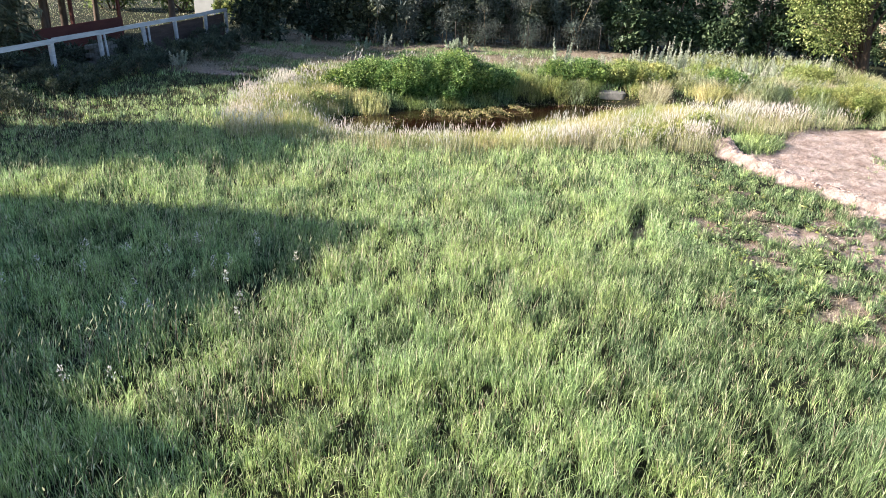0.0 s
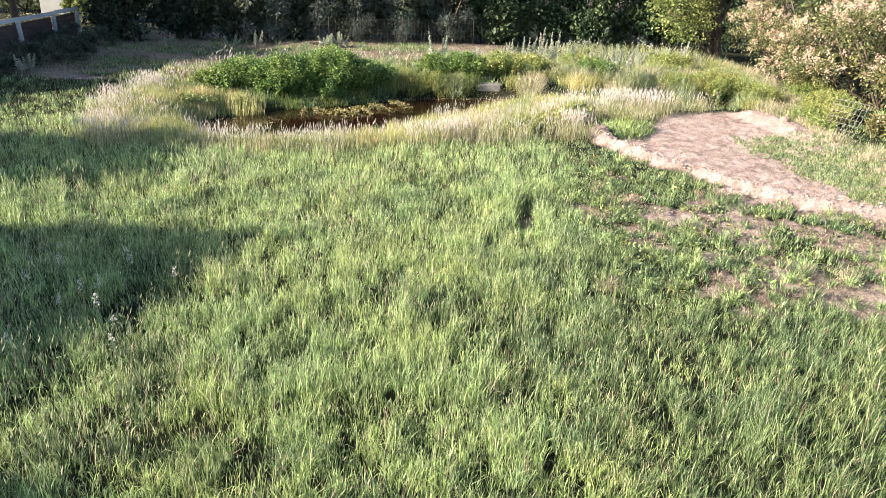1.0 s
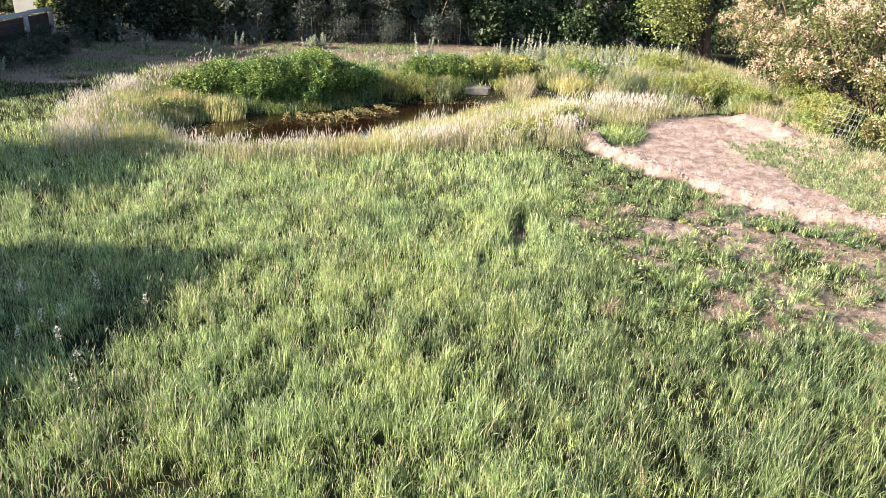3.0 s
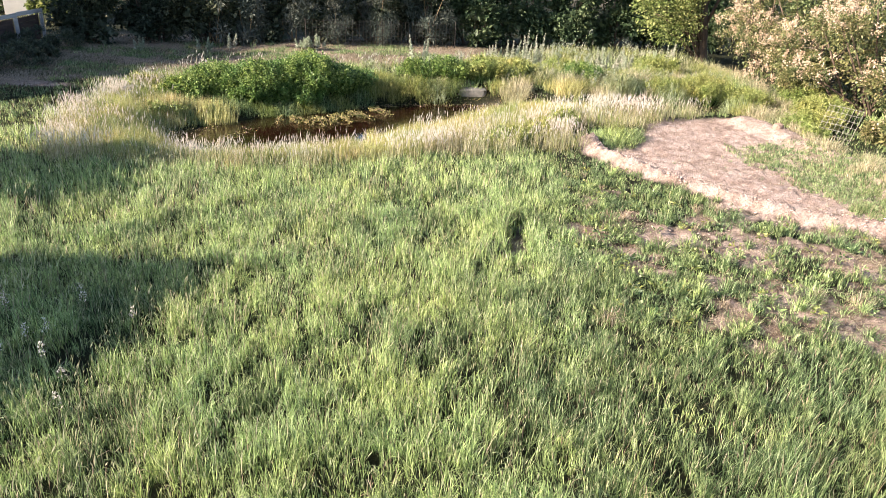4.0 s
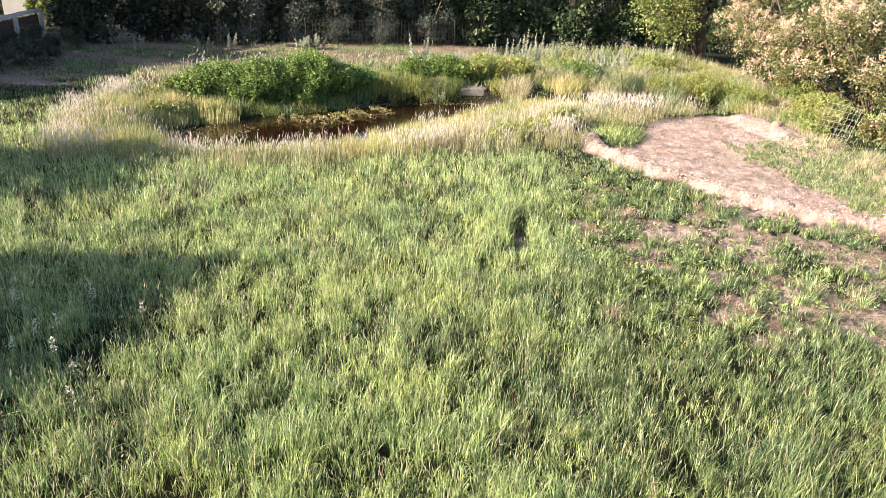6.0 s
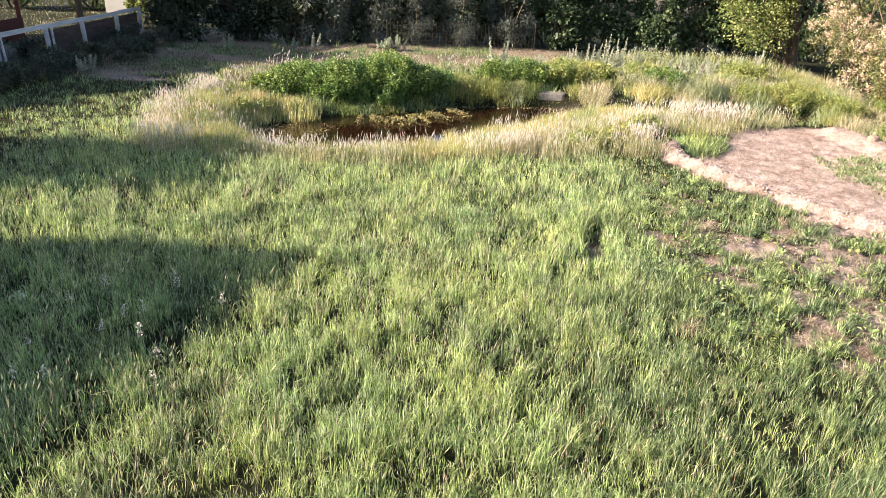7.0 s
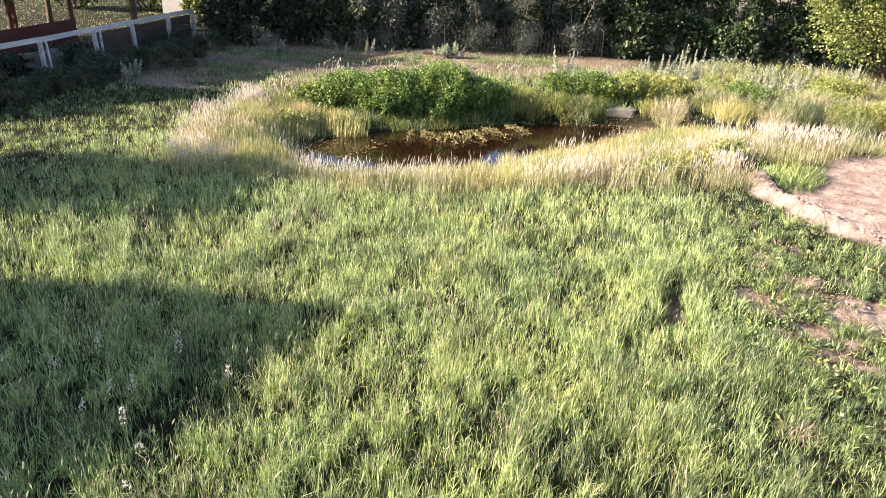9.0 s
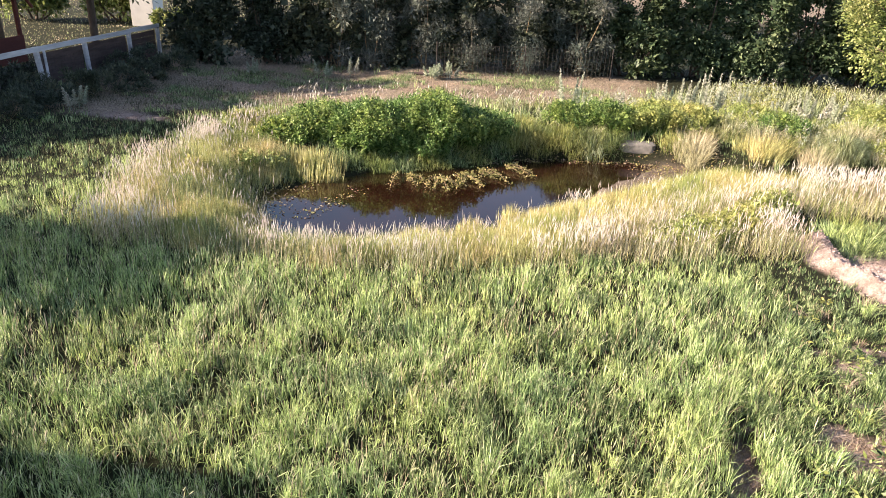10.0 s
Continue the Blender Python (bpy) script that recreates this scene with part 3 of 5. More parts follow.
def meadow():
    rng = np.random.default_rng(5)
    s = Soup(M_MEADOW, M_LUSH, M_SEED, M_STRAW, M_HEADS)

    def weight(x, y):
        w = (1 - ring(x, y)) * np.maximum(1 - 0.995 * smooth(0.12, 0.5, bare_soil(x, y)), 11.0 * thin_green(x, y)) * (1 - 0.97 * mown(x, y)) * smooth(0.35, 0.8, signed(x, y, POND)) * smooth(0.45, 0.8, line_distance(x, y, DITCH)[0])
        w = w * (0.46 + 0.72 * smooth(0.36, 0.56, vnoise(x, y, 5.5, 50, 2)))
        w = w * (1 - 0.9 * smooth(0.2, -0.4, signed(x, y, FARBANK))) * np.where(y > 31, 0, 1)
        return w * np.where(signed(x, y, SEEN) < 0.5, 1.0, 0.10)

    # the grass stands in small tufts that spread outwards, with dark gaps between them
    dense = lambda x, y: 330 * np.minimum(1, (8.4 / eye_distance(x, y)) ** 1.8)
    cx, cy = scatter(weight, dense, rng, (-18, 12.5, 0.5, 31))
    e = eye_distance(cx, cy)
    drift = smooth(0.38, 0.62, vnoise(cx, cy, 3.2, 54, 2))
    n = rng.poisson((5.0 + 4.6 * drift) * np.where(e < 16, 1.0, 0.72))
    own = rng.uniform(0.62, 1.3, len(cx)) * (0.78 + 0.40 * drift)
    sway = rng.normal(0, 0.10, (len(cx), 2))
    i = np.repeat(np.arange(len(cx)), n)
    face = rng.uniform(0, 2 * np.pi, len(i))
    r = np.abs(rng.normal(0, 0.019, len(i))) * np.maximum(1, e[i] / 9)
    x, y, e, own, drift = cx[i] + np.cos(face) * r, cy[i] + np.sin(face) * r, e[i], own[i], drift[i]
    low = smooth(-9.5, -11.5, x - 0.1 * (y - 14))
    worn = smooth(1.8, 3.4, x) * smooth(7.0, 9.0, y)
    pad = smooth(0.4, -0.2, signed(x, y, DIRT))
    h = (0.15 + 0.15 * vnoise(x, y, 0.8, 51)) * (0.62 + 0.76 * vnoise(x, y, 2.3, 53, 2)) * rng.uniform(0.55, 1.25, len(x)) * (1 - 0.45 * low) * (1 - 0.48 * worn) * (1 - 0.25 * pad) * own * 1.08
    w = 0.0076 * np.maximum(0.75, e / 8.4) * rng.uniform(0.55, 1.5, len(x))
    z = height(x, y) - 0.02
    p = blades(x, y, z, h, w, rng, 0.20, face, (0.0, 0.0))
    p[:, 1:3, :2] += (sway[i] * 0.3 * h[:, None])[:, None]
    p[:, 3, :2] += sway[i] * h[:, None]
    lush = (vnoise(x, y, 1.7, 57, 2) + 0.26 * worn + 0.22 * smooth(0.8, 3.6, x) + 0.17 * smooth(0.3, 1.6, x) * smooth(10.0, 8.2, y) + 0.08 * low + 0.05 * pad + rng.normal(0, 0.05, len(x))) > 0.62
    near = (e < 12.0) & (rng.random(len(x)) < 0.8)
    bowed = near & (rng.random(len(x)) < 0.30) & (e < 9.5)
    dry = rng.random(len(x)) < 0.05 + 0.10 * pad
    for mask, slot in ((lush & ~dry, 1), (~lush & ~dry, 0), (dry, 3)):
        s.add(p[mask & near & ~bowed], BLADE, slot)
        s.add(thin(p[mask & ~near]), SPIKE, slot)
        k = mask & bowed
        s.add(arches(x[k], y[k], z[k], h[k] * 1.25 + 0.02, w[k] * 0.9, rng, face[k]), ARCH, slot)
    # seeding stalks above the blades
    x, y = scatter(lambda x, y: weight(x, y) * smooth(1.5, -3, x) * smooth(0.42, 0.7, vnoise(x, y, 1.1, 58)), lambda x, y: 40 + 90 * np.exp(-((x + 4.4) / 1.3) ** 2 - ((y - 6.4) / 2.2) ** 2), rng, (-14, 4, 2, 15))
    h = rng.uniform(0.38, 0.62, len(x))
    p = blades(x, y, height(x, y), h, 0.004 + 0 * x, rng, 0.15)
    s.add(p, BLADE, 3)
    s.add(heads(p[:, 3], rng.uniform(0.06, 0.12, len(x)), rng.uniform(0.008, 0.018, len(x)), rng), HEAD, 2)
    x, y = scatter(lambda x, y: weight(x, y) * (eye_distance(x, y) < 14) * smooth(3.4, 1.8, x), lambda x, y: 85 + 0 * x, rng, (-12, 9, 2, 17))
    h = rng.uniform(0.22, 0.38, len(x)) * (0.6 + 0.7 * vnoise(x, y, 0.8, 51))
    p = blades(x, y, height(x, y), h, 0.0045 + 0 * x, rng, 0.22, None, (0.0, 0.0))
    s.add(p, BLADE, 0)
    s.add(heads(p[:, 3], rng.uniform(0.04, 0.09, len(x)), rng.uniform(0.005, 0.010, len(x)), rng, (0.1, 0.0, 1.0)), HEAD, 2)
    # whitish plumes, each a spray of small florets
    for px, py in [(-4.5, 7.4), (-4.35, 7.55), (-4.7, 7.2)] + [(rng.uniform(-7.5, -3.2), rng.uniform(4.2, 9.0)) for _ in range(20)]:
        g, top = ground_z(px, py), rng.uniform(0.36, 0.52)
        k = 26
        u = rng.uniform(0, 1, k)
        q = np.stack([px + rng.normal(0, 0.035, k) * (1.2 - u), py + rng.normal(0, 0.035, k) * (1.2 - u), g + top - 0.16 * (1 - u)], 1)
        s.add(leaves(q, ball(k, rng) + [0, 0, 0.8], 0.03, 0.016, rng, 0.0, 0.3), LEAF, 4)
        one = np.array([px]), np.array([py])
        s.add(blades(*one, np.array([g]), np.array([top]), np.array([0.006]), rng, 0.02, None, (0, 0)), BLADE, 3)
    # coarser grass over the rest of the meadow
    rest = lambda x, y: (signed(x, y, SEEN) > 0.2) * (0.4 + vnoise(x, y, 1.2, 59)) * smooth(0.0, 0.5, signed(x, y, [(-18.6, -5), (-12.2, -6), (-12.2, 6.2), (-17.8, 6.6)]))
    x, y = scatter(rest, lambda x, y: 380 * smooth(26, 10, np.hypot(x, y - 8)) + 12, rng, (-17, 30, -22, 28), 0.5)
    far = 1 + 0.8 * smooth(10, 24, np.hypot(x, y - 8))
    p = thin(blades(x, y, height(x, y) - 0.02, rng.uniform(0.12, 0.30, len(x)), rng.uniform(0.015, 0.028, len(x)) * far, rng, 0.3))
    g = rng.random(len(x)) < 0.6
    s.add(p[g], SPIKE, 0)
    s.add(p[~g], SPIKE, 1)
    tagged(s.thing("meadow_grass"), "knee-high green meadow grass in uneven tufts", "grass", kind="stuff")


def tussocks():
    """Separate lush tufts and flat broad-leaved weeds on the worn ground."""
    rng = np.random.default_rng(6)
    s = Soup(M_LUSH, M_MEADOW, M_STRAW)
    zone = lambda x, y: smooth(1.6, 2.8, x) * smooth(7.5, 9, y) * smooth(17, 14, y) * (signed(x, y, DIRT) > 0.4) * (line_distance(x, y, RIDGE)[0] > 0.42) * (1 - 0.45 * smooth(3.6, 5.5, x)) * (1 - 0.15 * smooth(0.55, 0.8, bare_soil(x, y))) * smooth(0.3, 0.5, np.hypot(x - 2.8, y - 12.2))
    cx, cy = scatter(zone, lambda x, y: 10.5 + 0 * x, rng, (1.5, 11, 7.5, 17))
    size = rng.uniform(0.3, 1.15, len(cx))
    n = (115 * size ** 1.5).astype(int)
    i = np.repeat(np.arange(len(cx)), n)
    a, r = rng.uniform(0, 2 * np.pi, len(i)), np.abs(rng.normal(0, 0.085, len(i))) * size[i]
    x, y = cx[i] + np.cos(a) * r, cy[i] + np.sin(a) * r
    h = rng.uniform(0.10, 0.27, len(i)) * (0.5 + 0.6 * size[i])
    w = rng.uniform(0.005, 0.010, len(i))
    z = height(x, y) - 0.01
    kind = rng.random(len(cx))[i]
    bowed = rng.random(len(i)) < 0.5
    p, q = blades(x, y, z, h, w, rng, 0.5, a), arches(x, y, z, h * 1.3, w, rng, a, 0.15)
    for lo, hi, slot in ((0, 0.7, 0), (0.7, 0.92, 1), (0.92, 1.01, 2)):
        m = (kind >= lo) & (kind < hi)
        s.add(p[m & ~bowed], BLADE, slot)
        s.add(q[m & bowed], ARCH, slot)
    # short sparse blades on the worn soil
    x, y = scatter(lambda x, y: zone(x, y) * (0.3 + vnoise(x, y, 3.0, 81, 2)), lambda x, y: 380 + 0 * x, rng, (1.5, 11, 7.5, 17))
    p = thin(blades(x, y, height(x, y) - 0.01, rng.uniform(0.03, 0.10, len(x)), rng.uniform(0.005, 0.010, len(x)), rng, 0.7))
    k = rng.random(len(x)) < 0.65
    s.add(p[k], SPIKE, 1)
    s.add(p[~k], SPIKE, 2)
    tagged(s.thing("grass_tufts"), "lush green grass tufts on worn bare soil", "grass", kind="stuff")
    s = Soup(M_WEED, M_LUSH)
    cx, cy = scatter(zone, lambda x, y: 5.5 + 0 * x, rng, (1.8, 11, 8.2, 16.5))
    for k, (px, py) in enumerate(zip(cx, cy)):
        m = int(rng.integers(10, 24))
        a = rng.uniform(0, 2 * np.pi, m)
        r = rng.uniform(0.01, 0.10, m)
        q = np.stack([px + np.cos(a) * r, py + np.sin(a) * r, ground_z(px, py) + rng.uniform(0.03, 0.11, m)], 1)
        s.add(leaves(q, np.stack([np.cos(a), np.sin(a), 0.35 + 0 * a], 1), rng.uniform(0.05, 0.11, m), rng.uniform(0.025, 0.05, m), rng, 0.0, 0.3), LEAF, k % 3 > 0)
    tagged(s.thing("broad_leaved_weeds"), "small broad-leaved green weeds on worn soil", "weeds", kind="stuff")
    # dead brown litter between the tufts and over the dirt
    s = Soup(M_LITTER, M_STRAW)
    x, y = scatter(lambda x, y: bare_soil(x, y) * (line_distance(x, y, RIDGE)[0] > 0.5) * (0.05 + 1.0 * smooth(0.50, 0.66, vnoise(x, y, 2.2, 77, 3))) * (0.5 + 2.6 * smooth(14.5, 13, y)), lambda x, y: 520 + 0 * x, rng, (1.5, 11.5, 8, 23))
    q = thin(blades(x, y, 0 * x, rng.uniform(0.05, 0.20, len(x)), rng.uniform(0.006, 0.013, len(x)), rng, 0.95))
    q[:, :, 2] = q[:, :, 2] * 0.35 + (height(x, y) + 0.008)[:, None]
    k = rng.random(len(x)) < 0.7
    s.add(q[k], SPIKE, 0)
    s.add(q[~k], SPIKE, 1)
    tagged(s.thing("dead_litter"), "dead brown grass litter lying on dry soil", "litter", kind="stuff")


def pale_ring():
    rng = np.random.default_rng(7)
    s = Soup(M_PALE, M_HEADS, M_GOLD, M_WEED, M_LUSH)

    def gold(x, y):
        g = smooth(2.5, 1.7, signed(x, y, POND)) * smooth(-5.2, -6.2, x)
        g = np.maximum(g, smooth(-3.5, -1.2, x) * smooth(2.6, 1.6, signed(x, y, POND)) * smooth(5.5, 4.0, x))
        return np.maximum(g, 0.95 * smooth(1.9, 1.15, signed(x, y, POND)))

    one = lambda x, y: 1 + 0 * x
    x, y = scatter(lambda x, y: ring(x, y) * (1 - 0.90 * gold(x, y)), lambda x, y: 720 * one(x, y) * (0.30 + 1.1 * smooth(0.36, 0.60, vnoise(x, y, 2.8, 66, 2))), rng, (-12, 9, 13.5, 25))
    h = rng.uniform(0.34, 0.60, len(x)) * (0.7 + 0.5 * vnoise(x, y, 0.9, 60)) * (0.65 + 0.35 * smooth(0.3, 1.6, signed(x, y, POND)))
    p = blades(x, y, height(x, y), h, 0.0062 + 0 * x, rng, 0.16, None, (0.02, 0.0))
    mixed = rng.random(len(x)) < 0.14 + 0.25 * smooth(-7.0, -8.6, x) + 0.35 * smooth(0.45, 0.65, vnoise(x, y, 1.1, 67))
    arm = smooth(19.8, 21.4, y) * smooth(-5.5, -6.5, x)
    dark = rng.random(len(x)) < 0.06 + 0.62 * arm
    s.add(p[~mixed & ~dark], BLADE, 0)
    s.add(p[mixed & ~dark], BLADE, 3)
    s.add(p[dark], BLADE, 4)
    few = rng.random(len(x)) < (1 - 0.75 * arm) * (1 - 0.45 * smooth(2.5, 4.5, x)) * (0.24 + 0.12 * smooth(-6.8, -8.4, x) + 0.5 * smooth(0.42, 0.68, vnoise(x, y, 1.0, 62)))
    s.add(heads(p[few, 3], rng.uniform(0.09, 0.20, few.sum()), rng.uniform(0.006, 0.012, few.sum()) * (1 + 0.5 * smooth(0.52, 0.66, vnoise(x, y, 1.0, 62))[few]), rng, (0.06, 0.0, 1.0)), HEAD, 1)
    x, y = scatter(lambda x, y: ring(x, y) * (1 - 0.92 * gold(x, y)), lambda x, y: 480 * one(x, y), rng, (-12, 9, 13.5, 25))
    green = rng.random(len(x)) < 0.22 + 0.5 * smooth(0.2, -0.8, -signed(x, y, RING) - 0.35)
    p = thin(blades(x, y, height(x, y), rng.uniform(0.15, 0.34, len(x)), 0.012 + 0 * x, rng, 0.4))
    s.add(p[green], SPIKE, 3)
    s.add(p[~green], SPIKE, 0)
    x, y = scatter(lambda x, y: ring(x, y) * gold(x, y), lambda x, y: 2600 * one(x, y) * (0.25 + 1.1 * smooth(0.35, 0.6, vnoise(x, y, 2.6, 63, 2))), rng, (-9, 6, 14.5, 24))
    h = rng.uniform(0.22, 0.42, len(x)) * (0.7 + 0.6 * vnoise(x, y, 1.3, 61)) * (0.6 + 0.6 * smooth(0.1, 0.9, signed(x, y, POND)))
    p = thin(blades(x, y, height(x, y), h, 0.0085 + 0 * x, rng, 0.22, None, (0.02, 0.0)))
    mixed = vnoise(x, y, 1.6, 64) + rng.normal(0, 0.08, len(x)) > 0.58
    dark = rng.random(len(x)) < smooth(-2.0, -4.5, x) * (0.10 + 0.5 * smooth(0.50, 0.62, vnoise(x, y, 1.9, 68, 2)))
    s.add(p[~mixed & ~dark], SPIKE, 2)
    s.add(p[mixed & ~dark], SPIKE, 3)
    s.add(p[dark], SPIKE, 4)
    tagged(s.thing("pale_grass"), "tall pale seeding grass and golden rushes round the pond", "grass", kind="stuff")


def far_bank():
    """Mounds of long bowed grass, each tussock hanging outwards, with leafy stems between."""
    rng = np.random.default_rng(8)
    s = Soup(M_SILVER, M_MEADOW, M_HEADS, M_PALE, M_WEED, M_SAGE)
    edge = lambda x, y: smooth(0.3, -0.3, signed(x, y, FARBANK))
    x, y = scatter(lambda x, y: edge(x, y) * (0.3 + vnoise(x, y, 1.4, 70, 2)), lambda x, y: 170 + 0 * x, rng, (-4, 13, 23, 34))
    p = blades(x, y, height(x, y), rng.uniform(0.2, 0.45, len(x)), rng.uniform(0.009, 0.016, len(x)), rng, 0.55)
    s.add(p, BLADE, 0)
    cx, cy = scatter(edge, lambda x, y: 3.2 + 0 * x, rng, (-3, 12.5, 23.3, 33))
    size = rng.uniform(0.55, 1.05, len(cx)) * smooth(36, 24, cy + 3)
    n = (190 * size).astype(int)
    i = np.repeat(np.arange(len(cx)), n)
    a, r = rng.uniform(0, 2 * np.pi, len(i)), np.abs(rng.normal(0, 0.11, len(i)))
    x, y = cx[i] + np.cos(a) * r, cy[i] + np.sin(a) * r
    q = arches(x, y, height(x, y) - 0.02, rng.uniform(0.65, 1.25, len(i)) * size[i], rng.uniform(0.008, 0.014, len(i)), rng, a + rng.normal(0.2, 0.5, len(i)), 0.2)
    kind = rng.random(len(cx))[i]
    for lo, hi, slot in ((0, 0.48, 0), (0.48, 0.62, 1), (0.62, 0.94, 4), (0.94, 1.01, 3)):
        s.add(q[(kind >= lo) & (kind < hi)], ARCH, slot)
    # leafy upright stems in drifts
    x, y = scatter(lambda x, y: edge(x, y) * smooth(0.48, 0.6, vnoise(x, y, 0.7, 73)), lambda x, y: 16 + 0 * x, rng, (-3, 12.5, 23.3, 33))
    h = rng.uniform(0.35, 0.65, len(x))
    for k in range(18):
        u = 0.25 + 0.75 * k / 17
        c = np.stack([x + rng.normal(0, 0.02, len(x)), y + rng.normal(0, 0.02, len(x)), height(x, y) + h * u], 1)
        d = ball(len(x), rng) * [1, 1, 0.3] + [0, 0, 0.45]
        s.add(leaves(c, d, rng.uniform(0.07, 0.13, len(x)) * (1.3 - 0.7 * u), 0.026, rng, 0.0, 0.2), LEAF, 4 if k < 11 else 5)
    # whitish plumes behind the bush
    strip = [(-8.6, 24.0), (-6.0, 24.3), (-3.0, 24.9), (-1.4, 25.6), (-1.0, 26.6), (-3.0, 26.1), (-6.2, 25.3), (-8.6, 24.9)]
    x, y = scatter(lambda x, y: smooth(0.4, -0.3, signed(x, y, strip)) * (0.2 + 1.3 * smooth(0.4, 0.65, vnoise(x, y, 1.5, 74))), lambda x, y: 26 + 0 * x, rng, (-9, 0, 23, 28))
    p = blades(x, y, height(x, y), rng.uniform(0.25, 0.6, len(x)), 0.010 + 0 * x, rng, 0.22)
    s.add(p, BLADE, 3)
    s.add(heads(p[:, 3], rng.uniform(0.10, 0.18, len(x)), rng.uniform(0.015, 0.03, len(x)), rng), HEAD, 2)
    tagged(s.thing("bank_grass"), "mounds of long arching silvery green grass on the far bank", "grass", kind="stuff")


def cut_straw():
    rng = np.random.default_rng(9)
    s = Soup(M_STRAW, M_LUSH, M_SHADED_LAWN)
    x, y = scatter(lambda x, y: np.maximum(mown(x, y), (0.10 + 0.9 * smooth(14, 13, y)) * bare_soil(x, y) * smooth(0.36, 0.6, vnoise(x, y, 1.4, 76)) * (line_distance(x, y, RIDGE)[0] > 0.6)), lambda x, y: 520 + 0 * x, rng, (-17, 12, 8, 33))
    n = len(x)
    q = thin(blades(x, y, 0 * x, rng.uniform(0.08, 0.25, n), 0.012 + 0 * x, rng, 0.95))
    q[:, :, 2] = q[:, :, 2] * 0.25 + (height(x, y) + 0.012)[:, None]
    s.add(q, SPIKE, 0)
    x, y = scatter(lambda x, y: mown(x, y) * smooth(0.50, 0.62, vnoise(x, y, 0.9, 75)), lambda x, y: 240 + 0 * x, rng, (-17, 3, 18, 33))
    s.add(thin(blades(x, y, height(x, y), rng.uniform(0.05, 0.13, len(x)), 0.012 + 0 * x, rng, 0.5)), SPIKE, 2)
    # short close grass towards the fence, tree shade painted in by its darker colour
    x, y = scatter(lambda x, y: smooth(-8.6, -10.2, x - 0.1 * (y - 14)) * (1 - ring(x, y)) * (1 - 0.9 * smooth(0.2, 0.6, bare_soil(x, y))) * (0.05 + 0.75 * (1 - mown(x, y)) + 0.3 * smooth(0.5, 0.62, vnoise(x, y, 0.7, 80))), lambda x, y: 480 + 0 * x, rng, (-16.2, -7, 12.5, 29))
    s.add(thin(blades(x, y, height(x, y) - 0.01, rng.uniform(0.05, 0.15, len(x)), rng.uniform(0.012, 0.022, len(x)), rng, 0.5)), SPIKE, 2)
    # low dark tufts that stand in the cut strip
    cx, cy = scatter(lambda x, y: mown(x, y) * smooth(0.50, 0.58, vnoise(x, y, 0.6, 79)), lambda x, y: 9 + 0 * x, rng, (-16.5, 3, 20, 32))
    i = np.repeat(np.arange(len(cx)), rng.integers(25, 90, len(cx)))
    a, r = rng.uniform(0, 2 * np.pi, len(i)), np.abs(rng.normal(0, 0.14, len(i)))
    x, y = cx[i] + np.cos(a) * r * 1.5, cy[i] + np.sin(a) * r
    s.add(thin(blades(x, y, height(x, y), rng.uniform(0.06, 0.2, len(i)), 0.014 + 0 * x, rng, 0.6, a)), SPIKE, 1)
    tagged(s.thing("cut_straw"), "dry cut straw lying on bare ground", "straw", kind="stuff")


def clods():
    rng = np.random.default_rng(10)
    s = Soup(M_CLOD)
    octa = np.array([(1, 0, 0), (-1, 0, 0), (0, 1, 0), (0, -1, 0), (0, 0, 1), (0, 0, -0.6)], float)
    tris = [(0, 2, 4), (2, 1, 4), (1, 3, 4), (3, 0, 4), (2, 0, 5), (1, 2, 5), (3, 1, 5), (0, 3, 5)]
    x, y = scatter(lambda x, y: 1.3 * smooth(0.5, 0.1, line_distance(x, y, RIDGE)[0]) + (0.10 + 0.35 * smooth(14.5, 13, y)) * bare_soil(x, y) + 0.3 * smooth(0.6, 0.1, line_distance(x, y, BANK)[0]), lambda x, y: 190 + 0 * x, rng, (1, 11.5, 8, 23))
    n = len(x)
    size = (0.007 + 0.040 * rng.random(n) ** 5) * (0.6 + 0.4 * smooth(0.7, 0.4, line_distance(x, y, RIDGE)[0]))
    p = octa[None] * rng.uniform(0.6, 1.3, (n, 6, 1)) * size[:, None, None] * np.array([1.3, 1, 0.6])
    a = rng.uniform(0, 6.3, n)
    c, d = np.cos(a)[:, None], np.sin(a)[:, None]
    q = p.copy()
    q[:, :, 0], q[:, :, 1] = p[:, :, 0] * c - p[:, :, 1] * d, p[:, :, 0] * d + p[:, :, 1] * c
    q += np.stack([x, y, height(x, y) + size * 0.1], 1)[:, None]
    s.add(q, tris)
    tagged(s.thing("soil_clods"), "dry crumbly reddish soil clods", "soil", kind="stuff")


def field_grass():
    """Rough grass of the field beyond the fence."""
    rng = np.random.default_rng(14)
    s = Soup(M_PALE, M_MEADOW)
    x, y = scatter(lambda x, y: smooth(-17.2, -18.2, x) * (0.3 + vnoise(x, y, 0.4, 78)), lambda x, y: 70 + 0 * x, rng, (-38, -17, 18, 56), 1.0)
    p = thin(blades(x, y, height(x, y), rng.uniform(0.03, 0.09, len(x)), rng.uniform(0.02, 0.04, len(x)), rng, 0.9))
    g = rng.random(len(x)) < 0.25
    s.add(p[~g], SPIKE, 0)
    s.add(p[g], SPIKE, 1)
    tagged(s.thing("field_grass"), "rough yellow-green grass of the field beyond the fence", "grass", kind="stuff")


meadow()
field_grass()
tussocks()
pale_ring()
far_bank()
cut_straw()
clods()


